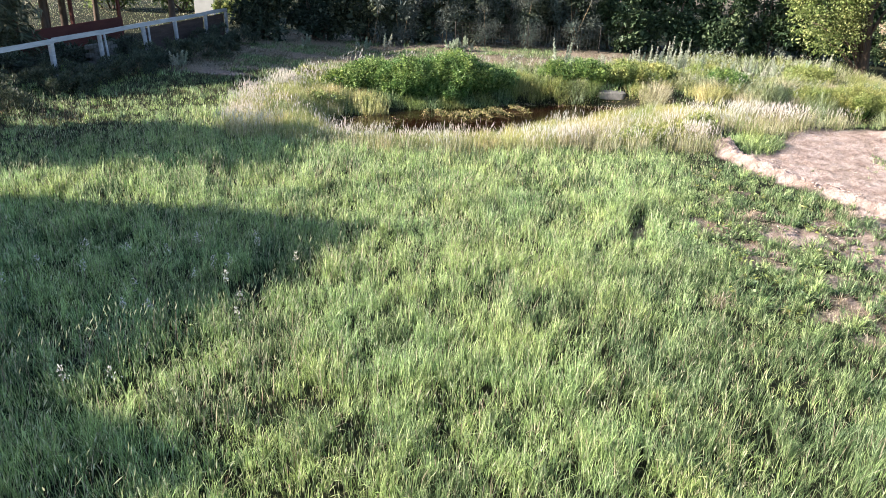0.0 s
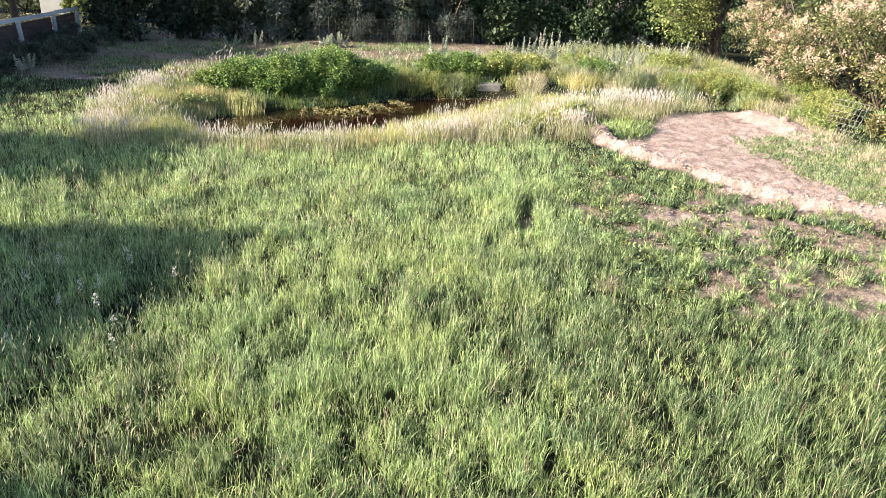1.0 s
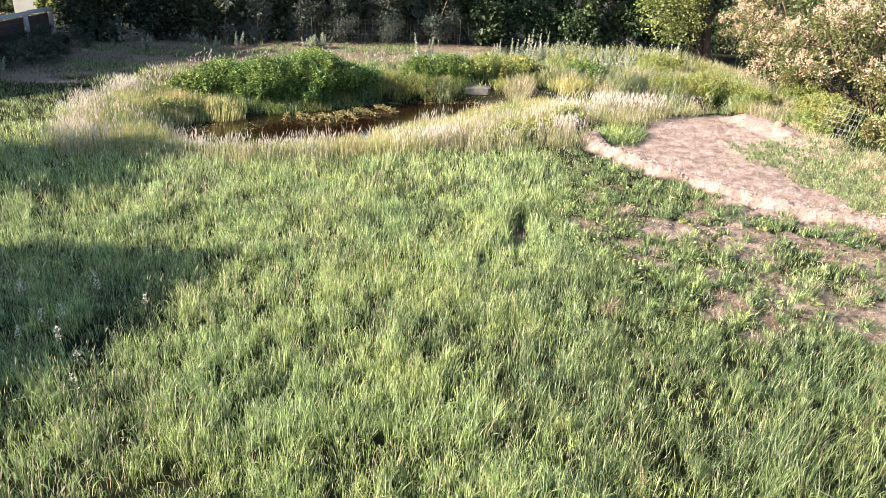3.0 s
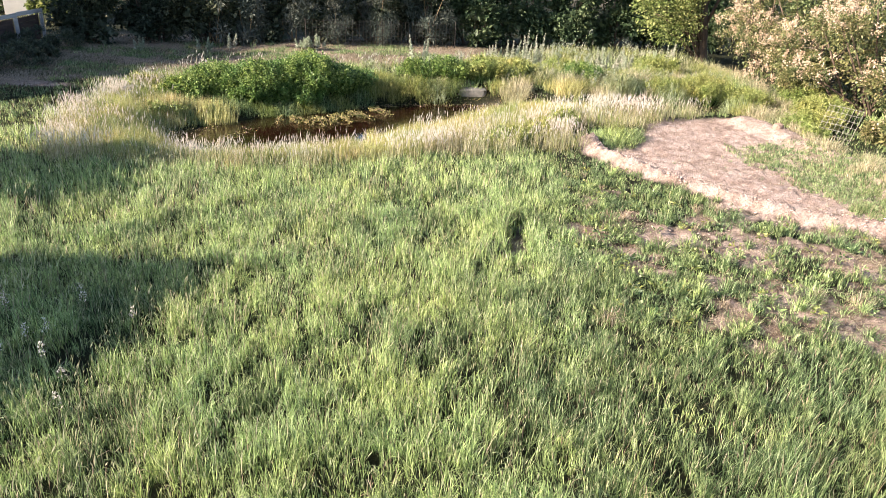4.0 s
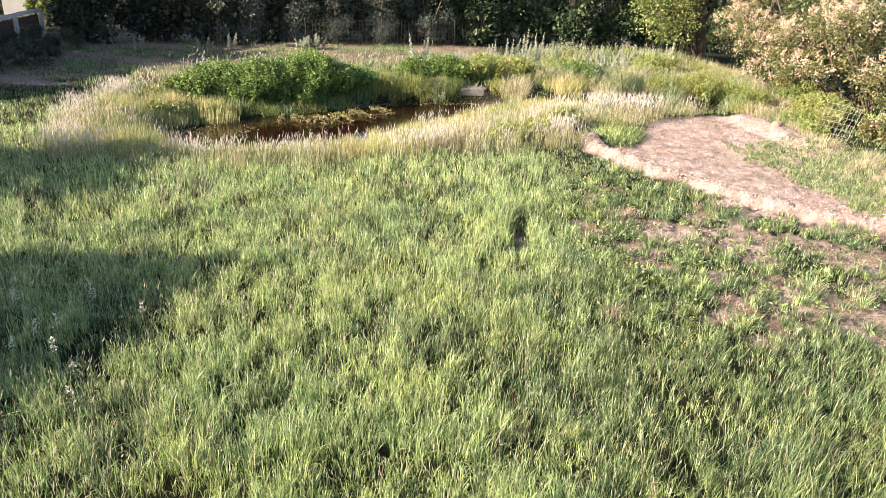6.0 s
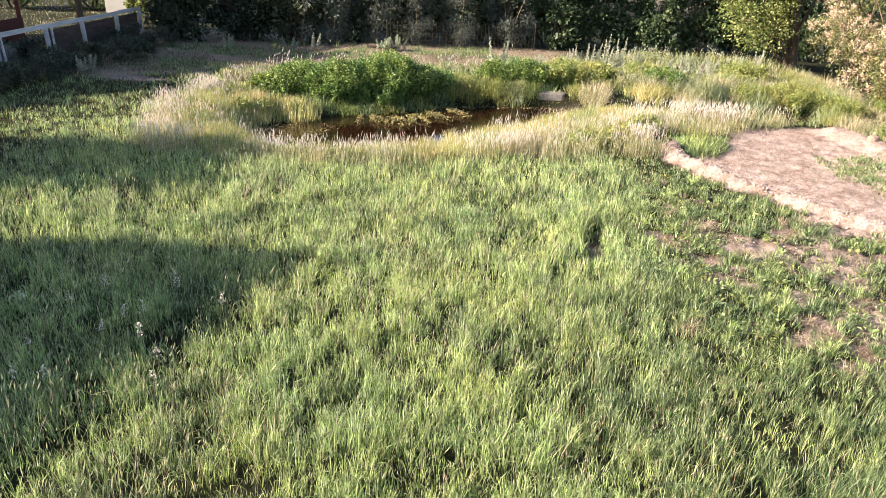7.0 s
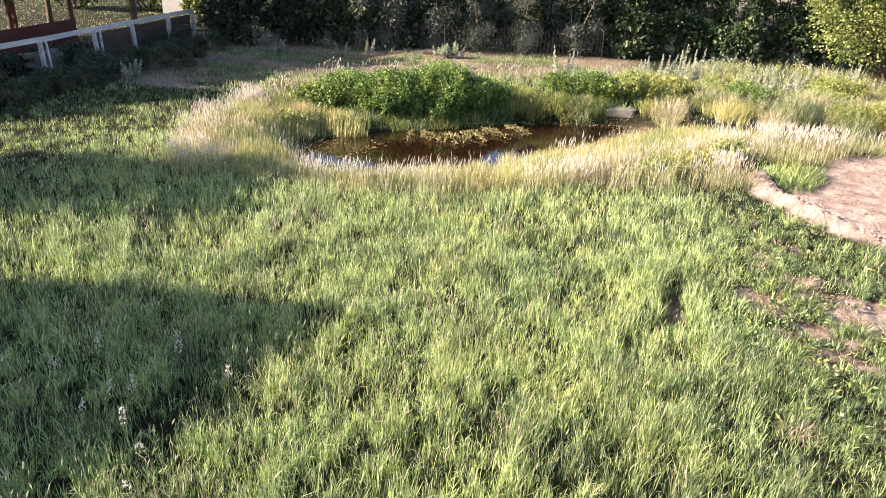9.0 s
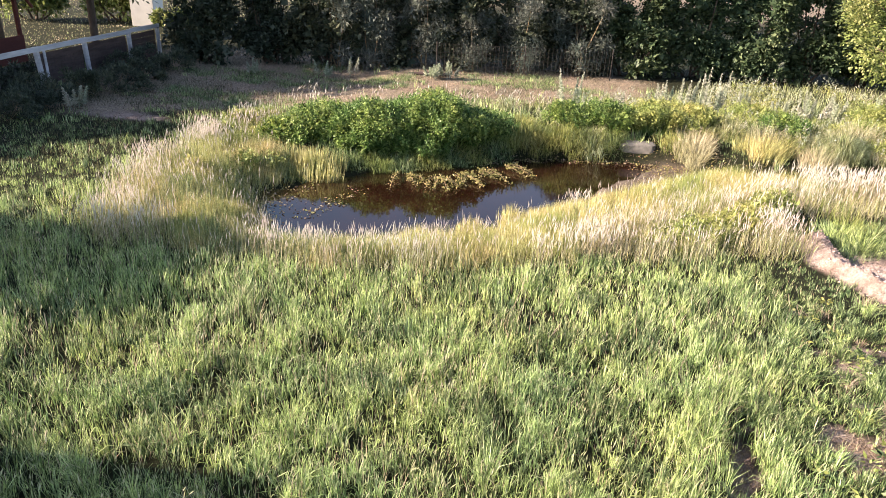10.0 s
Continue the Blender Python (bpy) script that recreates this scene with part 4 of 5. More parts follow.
# ---- shrubs and trees ----
def lumps(rng, n, size, low=0.0, taper=0.35):
    """Centres and radii of the lobes of a rounded crown that fills size (x, y, z), from z = low up."""
    out = []
    for i in range(n):
        u = rng.uniform(0, 1)
        r = rng.uniform(0.32, 0.52) * min(size[0], size[1], size[2] * 0.55) * (1 - 0.25 * u)
        z = low + 0.5 * r + (size[2] - low - 1.5 * r) * u
        k = 1 - taper * u * u
        a, q = rng.uniform(0, 6.3), np.sqrt(rng.uniform(0, 1))
        out.append((np.array([np.cos(a) * q * (size[0] - r) * k, np.sin(a) * q * (size[1] - r) * k, z]), r))
    return out


def leafy(soup, lobes, count, length, width, rng, slot=0, droop=0.3, shell=(0.7, 1.08), wild=0.7):
    """Leaves in the outer shells of the lobes."""
    area = np.array([r * r for _, r in lobes])
    for (c, r), k in zip(lobes, (count * area / area.sum()).astype(int)):
        d = ball(k, rng)
        d[:, 2] = np.abs(d[:, 2]) * np.where(rng.random(k) < 0.75, 1, -1)
        lump = 1 + 0.22 * np.sin(d[:, 0] * 5 + c[0] * 3) * np.sin(d[:, 1] * 5 + c[1] * 2) + 0.12 * np.sin(d[:, 2] * 9 + c[2])
        q = c + d * (r * rng.uniform(*shell, k) * lump)[:, None]
        soup.add(leaves(q, d, length * rng.uniform(0.6, 1.3, k), width * rng.uniform(0.7, 1.3, k), rng, droop, wild), LEAF, slot)


def shrub(name, label, at, size, leaf, count, material, seed, lobes=14, low=0.0, category="shrub", extra=None, droop=0.3, stems=6, group="", stem=0.03, sprays=0):
    rng = np.random.default_rng(seed)
    base = new(name)
    base.location = (at[0], at[1], ground_z(*at))
    tagged(base, label, category, group)
    ls = lumps(rng, lobes, size, low)
    if sprays:
        # separate branch ends round the outside, with hollows between them
        a, v, k = rng.uniform(0, 2 * np.pi, sprays), rng.uniform(0.05, 0.95, sprays), rng.uniform(0.85, 1.08, sprays)
        k = k * np.where(v < 0.4, 0.9, np.sqrt(np.maximum(1 - ((v - 0.4) / 0.6) ** 2, 0.02)))
        c = np.stack([np.cos(a) * size[0] * k, np.sin(a) * size[1] * k, size[2] * v], 1)
        ls = [(c[j], r) for j, r in enumerate(rng.uniform(0.24, 0.46, sprays) * min(size[0], 1.6) * 0.8)]
    s = Soup(M_TWIG if stem < 0.05 else M_BARK)
    for i in range(stems):
        c, r = ls[i % len(ls)]
        foot = np.array([rng.normal(0, 0.12 * size[0]), rng.normal(0, 0.12 * size[1]), -0.06])
        tube(s, [foot, foot * 0.5 + c * 0.5 + rng.normal(0, 0.05, 3), c], [stem, stem * 0.7, stem * 0.3], 5)
    s.thing("woody_base", base)
    s, fl = Soup(material), Soup(*([extra[0]] if extra else []))
    leafy(s, ls, count, leaf[0], leaf[1], rng, 0, droop)
    if sprays:
        core = [(np.array([0, 0, size[2] * u]), min(size[0], size[1]) * k) for u, k in ((0.25, 0.62), (0.5, 0.62), (0.72, 0.5))]
        leafy(s, core, count // 5, leaf[0] * 1.5, leaf[1] * 2.2, rng, 0, droop, (0.7, 0.95))
    else:
        leafy(s, ls, count // 3, leaf[0] * (2.3 if size[2] > 3 else 1.3), leaf[1] * (3.4 if size[2] > 3 else 1.6), rng, 0, droop, (0.1, 0.7))
    if extra:
        for c, r in ls:
            k = int(extra[1] * r * r)
            d = ball(k, rng)
            d[:, 2] = np.abs(d[:, 2])
            q = c + d * r * 0.98
            reach = rng.uniform(0.5, 1.4, k)
            for j in range(extra[3]):
                u = rng.uniform(0, 1, k)
                o = q + (d + [0, 0, 0.35]) * (0.26 * reach * u)[:, None] + rng.normal(0, 1, (k, 3)) * (extra[2] * reach * (1.15 - u))[:, None]
                fl.add(leaves(o, d, 0.07 * rng.uniform(0.5, 1.2, k), 0.05 * rng.uniform(0.5, 1.2, k), rng, 0.0, 0.9), LEAF)
    crown = s.thing("foliage", base)
    if extra:
        tagged(fl.thing("blossom", crown), "faded cream-pink blossom clusters")
    return base


def shoot_bush(at, size, shoots, leaf, material, seed, label):
    """A lumpy mound of leafy shoots, each ending in a whorl of leaves, over a dark leafy inside."""
    rng = np.random.default_rng(seed)
    base = new("bank_bush")
    base.location = (at[0], at[1], ground_z(*at))
    tagged(base, label, "bush", "bushes on the pond bank")
    lots = 11
    a, q = np.arange(lots) * 2.4 + rng.uniform(0, 6), np.sqrt((np.arange(lots) + 0.3) / lots)
    r = rng.uniform(0.30, 0.44, lots) * (size[0] + size[1]) / 2
    c = np.stack([np.cos(a) * q * (size[0] - 0.5 * r), np.sin(a) * q * (size[1] - 0.5 * r), (size[2] - r) * np.sqrt(1 - 0.80 * q * q) * rng.uniform(0.85, 1.1, lots)], 1)
    c[:, 2] = np.maximum(c[:, 2], 0.12)
    pick = rng.integers(0, lots, shoots * 2)
    d = ball(len(pick), rng)
    d[:, 2] = np.abs(d[:, 2]) * np.where(rng.random(len(pick)) < 0.8, 1, -0.5)
    tip = c[pick] + d * (r[pick] * rng.uniform(0.82, 1.14, len(pick)))[:, None]
    # shoots that would end inside another lobe are left out
    deep = np.min(np.linalg.norm((tip[:, None] - c[None]) / r[None, :, None], axis=2) + 10 * (pick[:, None] == np.arange(lots)[None]), 1)
    low = height(at[0] + tip[:, 0], at[1] + tip[:, 1]) - base.location.z + 0.05
    keep = (deep > 0.80) & (tip[:, 2] > low)
    tip, d = tip[keep], d[keep]
    axis = d * 0.75 + np.array([-0.12, 0, 0.75])
    axis /= np.linalg.norm(axis, axis=1, keepdims=True)
    foot = tip * [0.6, 0.6, 0.0]
    foot[:, 2] = height(at[0] + foot[:, 0], at[1] + foot[:, 1]) - base.location.z - 0.02
    s = Soup(M_NETTLE)
    s.add(np.stack([foot, foot + [0.012, 0, 0], tip], 1)[::2], SPIKE)
    s.thing("woody_base", base)
    s = Soup(material)
    one = np.cross(axis, [0.3, 0.9, 0.1])
    one /= np.linalg.norm(one, axis=1, keepdims=True)
    two = np.cross(axis, one)
    turn = rng.uniform(0, 6.3, len(tip))
    for k in range(10):
        g = turn + k * 2.4
        open_ = 0.55 + 0.16 * k
        out = axis * (1.15 - 0.16 * k) + (one * np.cos(g)[:, None] + two * np.sin(g)[:, None]) * open_
        size_k = min(1.0, 0.55 + 0.13 * k) * rng.uniform(0.75, 1.2, len(tip))
        s.add(leaves(tip - axis * (0.028 * k), out, leaf[0] * size_k, leaf[1] * size_k, rng, 0.08, 0.16), LEAF)
    k = shoots * 2
    pick = rng.integers(0, lots, k)
    q = c[pick] + ball(k, rng) * (r[pick] * rng.uniform(0.35, 0.74, k))[:, None]
    q = q[q[:, 2] > 0.02]
    s.add(leaves(q, ball(len(q), rng), leaf[0] * 1.7, leaf[1] * 2.4, rng, 0.2, 0.5), LEAF)
    s.thing("foliage", base)
    return base


def broad_tree(name, label, at, tall, crown, leaf, count, material, seed, trunk=0.18, low=1.2, offset=(0, 0), lobes=22, clear=0.0):
    rng = np.random.default_rng(seed)
    base = new(name)
    base.location = (at[0], at[1], ground_z(*at))
    tagged(base, label, "tree")
    ls = [(c + np.array([offset[0], offset[1], 0]), r) for c, r in lumps(rng, lobes, (crown[0], crown[1], tall), low, 0.2)]
    if clear:
        # the low boughs hang to one side of the bare trunk
        ls = [(np.array([min(c[0], -0.55 - r), c[1], c[2]]) if c[2] - r < clear else c, r) for c, r in ls]
    s = Soup(M_BARK)
    top = np.array([offset[0] * 0.4, offset[1] * 0.4, tall * 0.75])
    pts = [np.array([0, 0, -0.1]) * (1 - u) + top * u + (rng.normal(0, 0.06, 3) if 0 < u < 1 else 0) for u in np.linspace(0, 1, 7)]
    tube(s, pts, [trunk * (1.25 if i == 0 else 1 - 0.13 * i) for i in range(7)], 9)
    stem = s.thing("trunk", base)
    s = Soup(M_BARK)
    for c, r in ls:
        k = min(6, max(1, int(c[2] / tall * 6)))
        p = pts[k - 1]
        tube(s, [p, p * 0.5 + c * 0.5 + np.array([0, 0, 0.15]), c], [trunk * 0.35, trunk * 0.2, trunk * 0.06], 5)
    s.thing("branchwork", stem)
    s = Soup(material)
    leafy(s, ls, count, leaf[0], leaf[1], rng, 0, 0.35, (0.45, 1.1))
    s.thing("crown", base)
    return base


def conifer(at, tall, radius, seed, low=1.0, count=5200):
    rng = np.random.default_rng(seed)
    base = new("conifer")
    base.location = (at[0], at[1], ground_z(*at))
    tagged(base, "dark conifer with drooping branches beyond the fence", "tree", "conifers beyond the fence")
    s = Soup(M_BARK)
    tube(s, [(0, 0, -0.1), (0.03, 0.02, tall * 0.4), (0, 0.05, tall)], [0.16, 0.11, 0.02], 8)
    stem = s.thing("trunk", base)
    b, f = Soup(M_BARK), Soup(M_NEEDLE)
    n = 46
    for i in range(n):
        u = i / n
        z = low + (tall - low) * u
        a = i * 2.4 + rng.normal(0, 0.2)
        r = radius * (1 - u) ** 0.55 * rng.uniform(0.75, 1.1) + 0.15
        tip = np.array([np.cos(a) * r, np.sin(a) * r, z - 0.22 * r + 0.1])
        mid = np.array([np.cos(a) * r * 0.5, np.sin(a) * r * 0.5, z + 0.05])
        tube(b, [(0, 0, z), mid, tip], [0.035, 0.022, 0.006], 4)
        k = int(count / n * (0.4 + r / radius))
        v = rng.uniform(0.1, 1, k)
        q = np.where(v[:, None] < 0.5, mid * (v[:, None] * 2) + np.array([0, 0, z]) * (1 - v[:, None] * 2), tip * (v[:, None] * 2 - 1) + mid * (2 - v[:, None] * 2))
        q = q + rng.normal(0, 0.11 + 0.07 * r, (k, 3)) * np.array([1, 1, 0.6])
        f.add(leaves(q, np.tile([np.cos(a), np.sin(a), -0.3], (k, 1)), 0.30 * rng.uniform(0.6, 1.3, k), 0.10, rng, 0.4, 0.6), LEAF)
    b.thing("branchwork", stem)
    f.thing("needles", base)


# the big leafy mass on the far bank, plant by plant
for i, (x, y, sx, sy, sz) in enumerate([(-6.6, 21.9, 1.2, 1.0, 1.0), (-5.3, 22.0, 1.2, 1.1, 1.2), (-4.0, 22.6, 1.3, 1.1, 1.3), (-2.9, 23.3, 1.0, 0.9, 0.8), (-7.3, 21.2, 0.8, 0.7, 0.75), (-4.6, 21.75, 1.2, 0.6, 0.65), (-5.9, 21.4, 0.9, 0.5, 0.6)]):
    shoot_bush((x, y), (sx, sy, sz), int(620 * sx * sy), (0.088, 0.042), M_NETTLE, 100 + i, "dense bright green leafy bush on the pond bank")
for i, (x, y, sx, sy, sz) in enumerate([(0.3, 24.7, 0.9, 0.8, 0.95), (1.6, 25.0, 1.0, 0.75, 0.9), (-0.7, 24.5, 0.75, 0.7, 0.85), (2.8, 25.2, 0.8, 0.7, 0.8), (5.0, 25.2, 0.9, 0.7, 0.8)]):
    shoot_bush((x, y), (sx, sy, sz), int(620 * sx * sy), (0.085, 0.036), (M_NETTLE, M_WEED)[i % 2], 120 + i, "low green leafy bush above the stone slab")
for i, (x, y, sx, sy, sz) in enumerate([(3.9, 25.3, 0.8, 0.6, 0.62), (7.4, 25.9, 1.0, 0.7, 0.72), (4.6, 26.6, 1.1, 0.7, 0.75), (8.4, 27.8, 1.1, 0.8, 0.82), (2.2, 26.4, 0.9, 0.6, 0.7)]):
    shoot_bush((x, y), (sx, sy, sz), int(420 * sx * sy), (0.10, 0.030), M_WEED, 160 + i, "olive-green mound of leafy weeds on the far bank")
for i, (x, y, sx, sy, sz) in enumerate([(9.0, 24.3, 1.2, 1.0, 0.8), (7.7, 24.4, 0.9, 0.7, 0.6), (10.3, 23.6, 0.7, 0.7, 0.6)]):
    shoot_bush((x, y), (sx, sy, sz), int(560 * sx * sy), (0.085, 0.026), M_WEED, 130 + i, "yellow-green weedy bush beside the dirt patch")
for i, (x, y, sx, sy, sz) in enumerate([(1.4, 17.3, 0.65, 0.45, 0.48), (2.05, 17.75, 0.65, 0.5, 0.55), (2.65, 18.3, 0.65, 0.5, 0.58), (3.15, 18.85, 0.55, 0.5, 0.62), (3.5, 19.4, 0.5, 0.45, 0.7)]):
    shoot_bush((x, y), (sx, sy, sz), int(560 * sx * sy), (0.08, 0.026), M_WEED, 170 + i, "low bright green leafy weeds among dry grass")
for i, (x, y, sx, sy, sz) in enumerate([(11.3, 21.0, 0.9, 0.7, 0.7), (-8.3, 20.4, 0.5, 0.5, 0.45), (-7.9, 21.2, 0.5, 0.5, 0.5), (-8.6, 22.6, 0.6, 0.6, 0.5), (12.2, 24.2, 0.8, 0.9, 0.9), (12.0, 22.2, 0.9, 0.8, 0.9), (10.75, 20.0, 0.5, 0.5, 0.45), (-7.7, 19.3, 0.5, 0.4, 0.4), (-8.2, 18.2, 0.45, 0.4, 0.42), (-8.9, 20.8, 0.5, 0.5, 0.5), (-7.2, 19.7, 0.4, 0.4, 0.4), (-8.9, 21.9, 0.6, 0.5, 0.6)]):
    shoot_bush((x, y), (sx, sy, sz), int(460 * sx * sy), (0.08, 0.026), M_WEED, 140 + i, "low bright green leafy weeds among dry grass")

# hedge along the back, shrub by shrub
for i in range(17):
    rng = np.random.default_rng(200 + i)
    x = -14.4 + i * 2.26
    y = 32.5 + 0.22 * (x + 5) + rng.uniform(-0.2, 0.3)
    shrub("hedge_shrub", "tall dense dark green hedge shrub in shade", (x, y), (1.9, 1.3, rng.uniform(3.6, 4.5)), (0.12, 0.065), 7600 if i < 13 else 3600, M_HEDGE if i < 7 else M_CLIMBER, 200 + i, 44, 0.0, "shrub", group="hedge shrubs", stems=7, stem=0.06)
for i, (x, y, s, h) in enumerate([(-2.7, 32.1, 1.0, 3.0), (-0.5, 32.6, 1.5, 4.2), (-6.4, 31.4, 1.6, 4.4), (-9.4, 30.8, 1.5, 4.2), (-4.5, 31.7, 1.0, 2.6), (-8.0, 31.0, 1.0, 3.2)]):
    shrub("silver_shrub", "silvery grey-green willow-leaved shrub before the hedge", (x, y + 0.35), (s, 1.1, h), (0.10, 0.020), 6500, M_OLIVE, 240 + i, 30, 0.0, "shrub", group="silvery shrubs", stems=5, stem=0.03, droop=0.2)

broad_tree("tree", "tree with dark trunk and bright yellow-green leaves", (11.6, 32.4), 6.2, (2.9, 1.7), (0.11, 0.065), 25000, M_BRIGHT, 301, 0.25, 1.0, (-1.5, -0.5), 44, 2.9)

# flowering shrubs on the sunny side
for i, (x, y, sx, sy, sz) in enumerate([(13.2, 29.6, 1.8, 2.0, 4.4), (13.4, 26.5, 2.0, 2.0, 4.6), (14.0, 23.5, 2.0, 1.9, 4.4), (15.0, 20.6, 2.0, 1.9, 4.0), (12.7, 19.3, 0.7, 0.7, 0.8), (12.6, 24.6, 0.9, 1.0, 1.6)]):
    shrub("flowering_shrub", "large sunlit shrub with faded cream blossom clusters", (x, y), (sx, sy, sz), (0.095, 0.040), 12500, M_BUSH, 310 + i, 36, 0.0, "shrub", (M_BLOSSOM, 42, 0.10, 46), group="flowering shrubs", stem=0.05, stems=12, sprays=(27, 27, 20, 9, 12, 12)[i])
# dark backing shrub, added to give the shaded hollow between the flowering ones
shrub("hedge_shrub", "tall dark green shrub added as the shaded hollow behind the flowering ones", (17.4, 24.0), (2.6, 3.4, 5.2), (0.13, 0.07), 9000, M_HEDGE, 318, 44, 0.0, "shrub", group="hedge shrubs", stems=7, stem=0.06)

# beyond the fence
for i, (x, y, h, r, low) in enumerate([(-20.0, 17.6, 5.2, 1.9, 0.4), (-19.8, 20.6, 5.0, 1.5, 0.3), (-20.4, 23.8, 6.0, 1.3, 2.3), (-22.6, 27.6, 10.0, 2.4, 2.6), (-19.4, 31.0, 9.5, 2.3, 2.5)]):
    conifer((x, y), h, r, 400 + i, low)
# row added to shade fence and strip; its light leaf colours stand for sunlight
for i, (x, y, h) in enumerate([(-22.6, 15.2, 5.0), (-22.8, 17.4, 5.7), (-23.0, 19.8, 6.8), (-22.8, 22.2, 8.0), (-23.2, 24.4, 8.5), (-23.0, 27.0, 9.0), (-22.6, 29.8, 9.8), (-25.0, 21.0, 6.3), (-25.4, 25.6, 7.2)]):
    broad_tree("tree", "leafy shade-casting tree with bare lower trunk beyond the fence", (x, y), h, (2.0, 1.9), (0.32, 0.22), 3000, (M_BUSH, M_BRIGHT)[i % 2], 410 + i, 0.12, 2.9, (0, 0), 26)
broad_tree("tree", "dense dark leafy tree beside the meadow", (-19.1, 9.7), 6.6, (2.2, 2.3), (0.36, 0.27), 11000, M_HEDGE, 420, 0.2, 1.5, (0, 0), 40)
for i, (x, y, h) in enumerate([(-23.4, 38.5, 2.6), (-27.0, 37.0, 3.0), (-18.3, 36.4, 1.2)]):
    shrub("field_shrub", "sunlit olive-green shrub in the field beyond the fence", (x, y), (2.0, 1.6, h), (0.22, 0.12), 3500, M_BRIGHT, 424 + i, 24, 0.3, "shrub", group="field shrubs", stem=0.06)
# out of view, added only to shade the near left of the meadow
broad_tree("tree", "small unseen tree added beside the barn to cast shade", (-12.3, 0.4), 4.6, (1.2, 1.2), (0.36, 0.27), 5000, M_HEDGE, 428, 0.15, 0.8, (0, 0), 30)
for i in range(13):
    rng = np.random.default_rng(430 + i)
    x, y = -14.9 + rng.uniform(-0.4, 0.5), 14.6 + i * 1.15
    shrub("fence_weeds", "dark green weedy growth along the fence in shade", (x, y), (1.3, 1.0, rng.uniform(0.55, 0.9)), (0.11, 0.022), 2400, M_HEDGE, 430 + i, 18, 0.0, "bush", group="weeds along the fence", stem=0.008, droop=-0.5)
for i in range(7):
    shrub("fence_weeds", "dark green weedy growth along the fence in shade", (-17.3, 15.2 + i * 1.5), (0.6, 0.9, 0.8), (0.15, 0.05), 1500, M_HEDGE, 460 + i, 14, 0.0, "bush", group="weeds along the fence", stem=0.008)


def rush_clump(at, radius, tall, count, material, seed, label, lean=0.22, oval=1.0):
    rng = np.random.default_rng(seed)
    a, r = rng.uniform(0, 2 * np.pi, count), rng.uniform(0, 1, count) ** 0.7 * radius
    wob = 1 + 0.25 * np.sin(3 * a + seed) + 0.15 * np.sin(5 * a + 2 * seed)
    x, y = np.cos(a) * r * oval * wob, np.sin(a) * r * wob
    s = Soup(material)
    z = height(x + at[0], y + at[1]) - ground_z(*at)
    h = rng.uniform(0.4, 1.1, count) * (1 - 0.35 * (r / radius) ** 2) * tall
    w = rng.uniform(0.006, 0.012, count)
    bowed = rng.random(count) < 1.6 * (lean - 0.35)
    p, q = blades(x, y, z - 0.02, h, w, rng, lean, a + rng.normal(0, 0.9, count)), arches(x, y, z - 0.02, h * 1.2, w, rng, a + rng.normal(0, 0.7, count), 0.1)
    s.add(p[~bowed], BLADE)
    s.add(q[bowed], ARCH)
    ob = s.thing("rush_clump")
    ob.location = (at[0], at[1], ground_z(*at))
    return tagged(ob, label, "rushes", "rush clumps by the water")


rush_clump((-6.35, 20.0), 0.45, 0.62, 1700, M_GOLD, 501, "upright yellow-green rushes at the water's edge", 0.08, 2.0)
rush_clump((2.65, 23.8), 0.42, 0.75, 1400, M_PALE, 502, "pale golden dry rush clump leaning over the mud", 0.4)
rush_clump((4.35, 23.7), 0.50, 0.65, 1500, M_GOLD, 503, "golden green rush clump beside the mud", 0.35, 1.3)
rush_clump((5.5, 23.4), 0.40, 0.55, 1000, M_PALE, 504, "pale dry rush clump beside the mud", 0.35, 1.3)
rush_clump((-1.9, 23.4), 0.50, 0.85, 1300, M_WEED, 505, "arching green grass clump drooping to the water", 0.75)
rush_clump((-0.7, 23.7), 0.50, 0.75, 1300, M_WEED, 506, "arching green grass clump drooping to the water", 0.75)
rush_clump((6.2, 24.2), 0.60, 0.85, 1300, M_SILVER, 507, "arching silvery grass clump above the ditch", 0.75)
rush_clump((7.8, 23.6), 0.60, 0.75, 1200, M_SILVER, 508, "arching silvery grass clump above the ditch", 0.75)
rush_clump((-1.55, 18.25), 0.22, 0.55, 500, M_GOLD, 509, "small golden rush tuft standing in the shallows", 0.15)
rush_clump((-2.3, 17.75), 0.25, 0.45, 500, M_GOLD, 510, "small golden rush tuft standing in the shallows", 0.2)


for i, (x, y) in enumerate([(-5.6, 20.75), (-5.0, 20.95), (-4.4, 21.15), (-3.9, 21.5), (-3.4, 21.85), (-2.9, 22.3), (-2.4, 22.8), (0.1, 23.75), (0.55, 23.95), (2.15, 24.15)]):
    rush_clump((x, y), 0.34, 0.5, 520, (M_LUSH, M_WEED)[i % 2], 620 + i, "drooping green grass at the foot of the bank", 0.6, 1.3)


for i in range(20):
    rng = np.random.default_rng(640 + i)
    x = 3.0 + 7.8 * i / 19 + rng.normal(0, 0.25)
    y = (24.9 if x < 3.5 else 24.0) + 0.05 * x + rng.uniform(0.1, 0.9)
    rush_clump((x, y), rng.uniform(0.3, 0.5), rng.uniform(0.6, 1.0), 700, (M_SILVER, M_SILVER, M_LUSH, M_SILVER, M_PALE)[i % 5], 640 + i, "arching tussock of long grass on the bank", rng.uniform(0.5, 0.8))


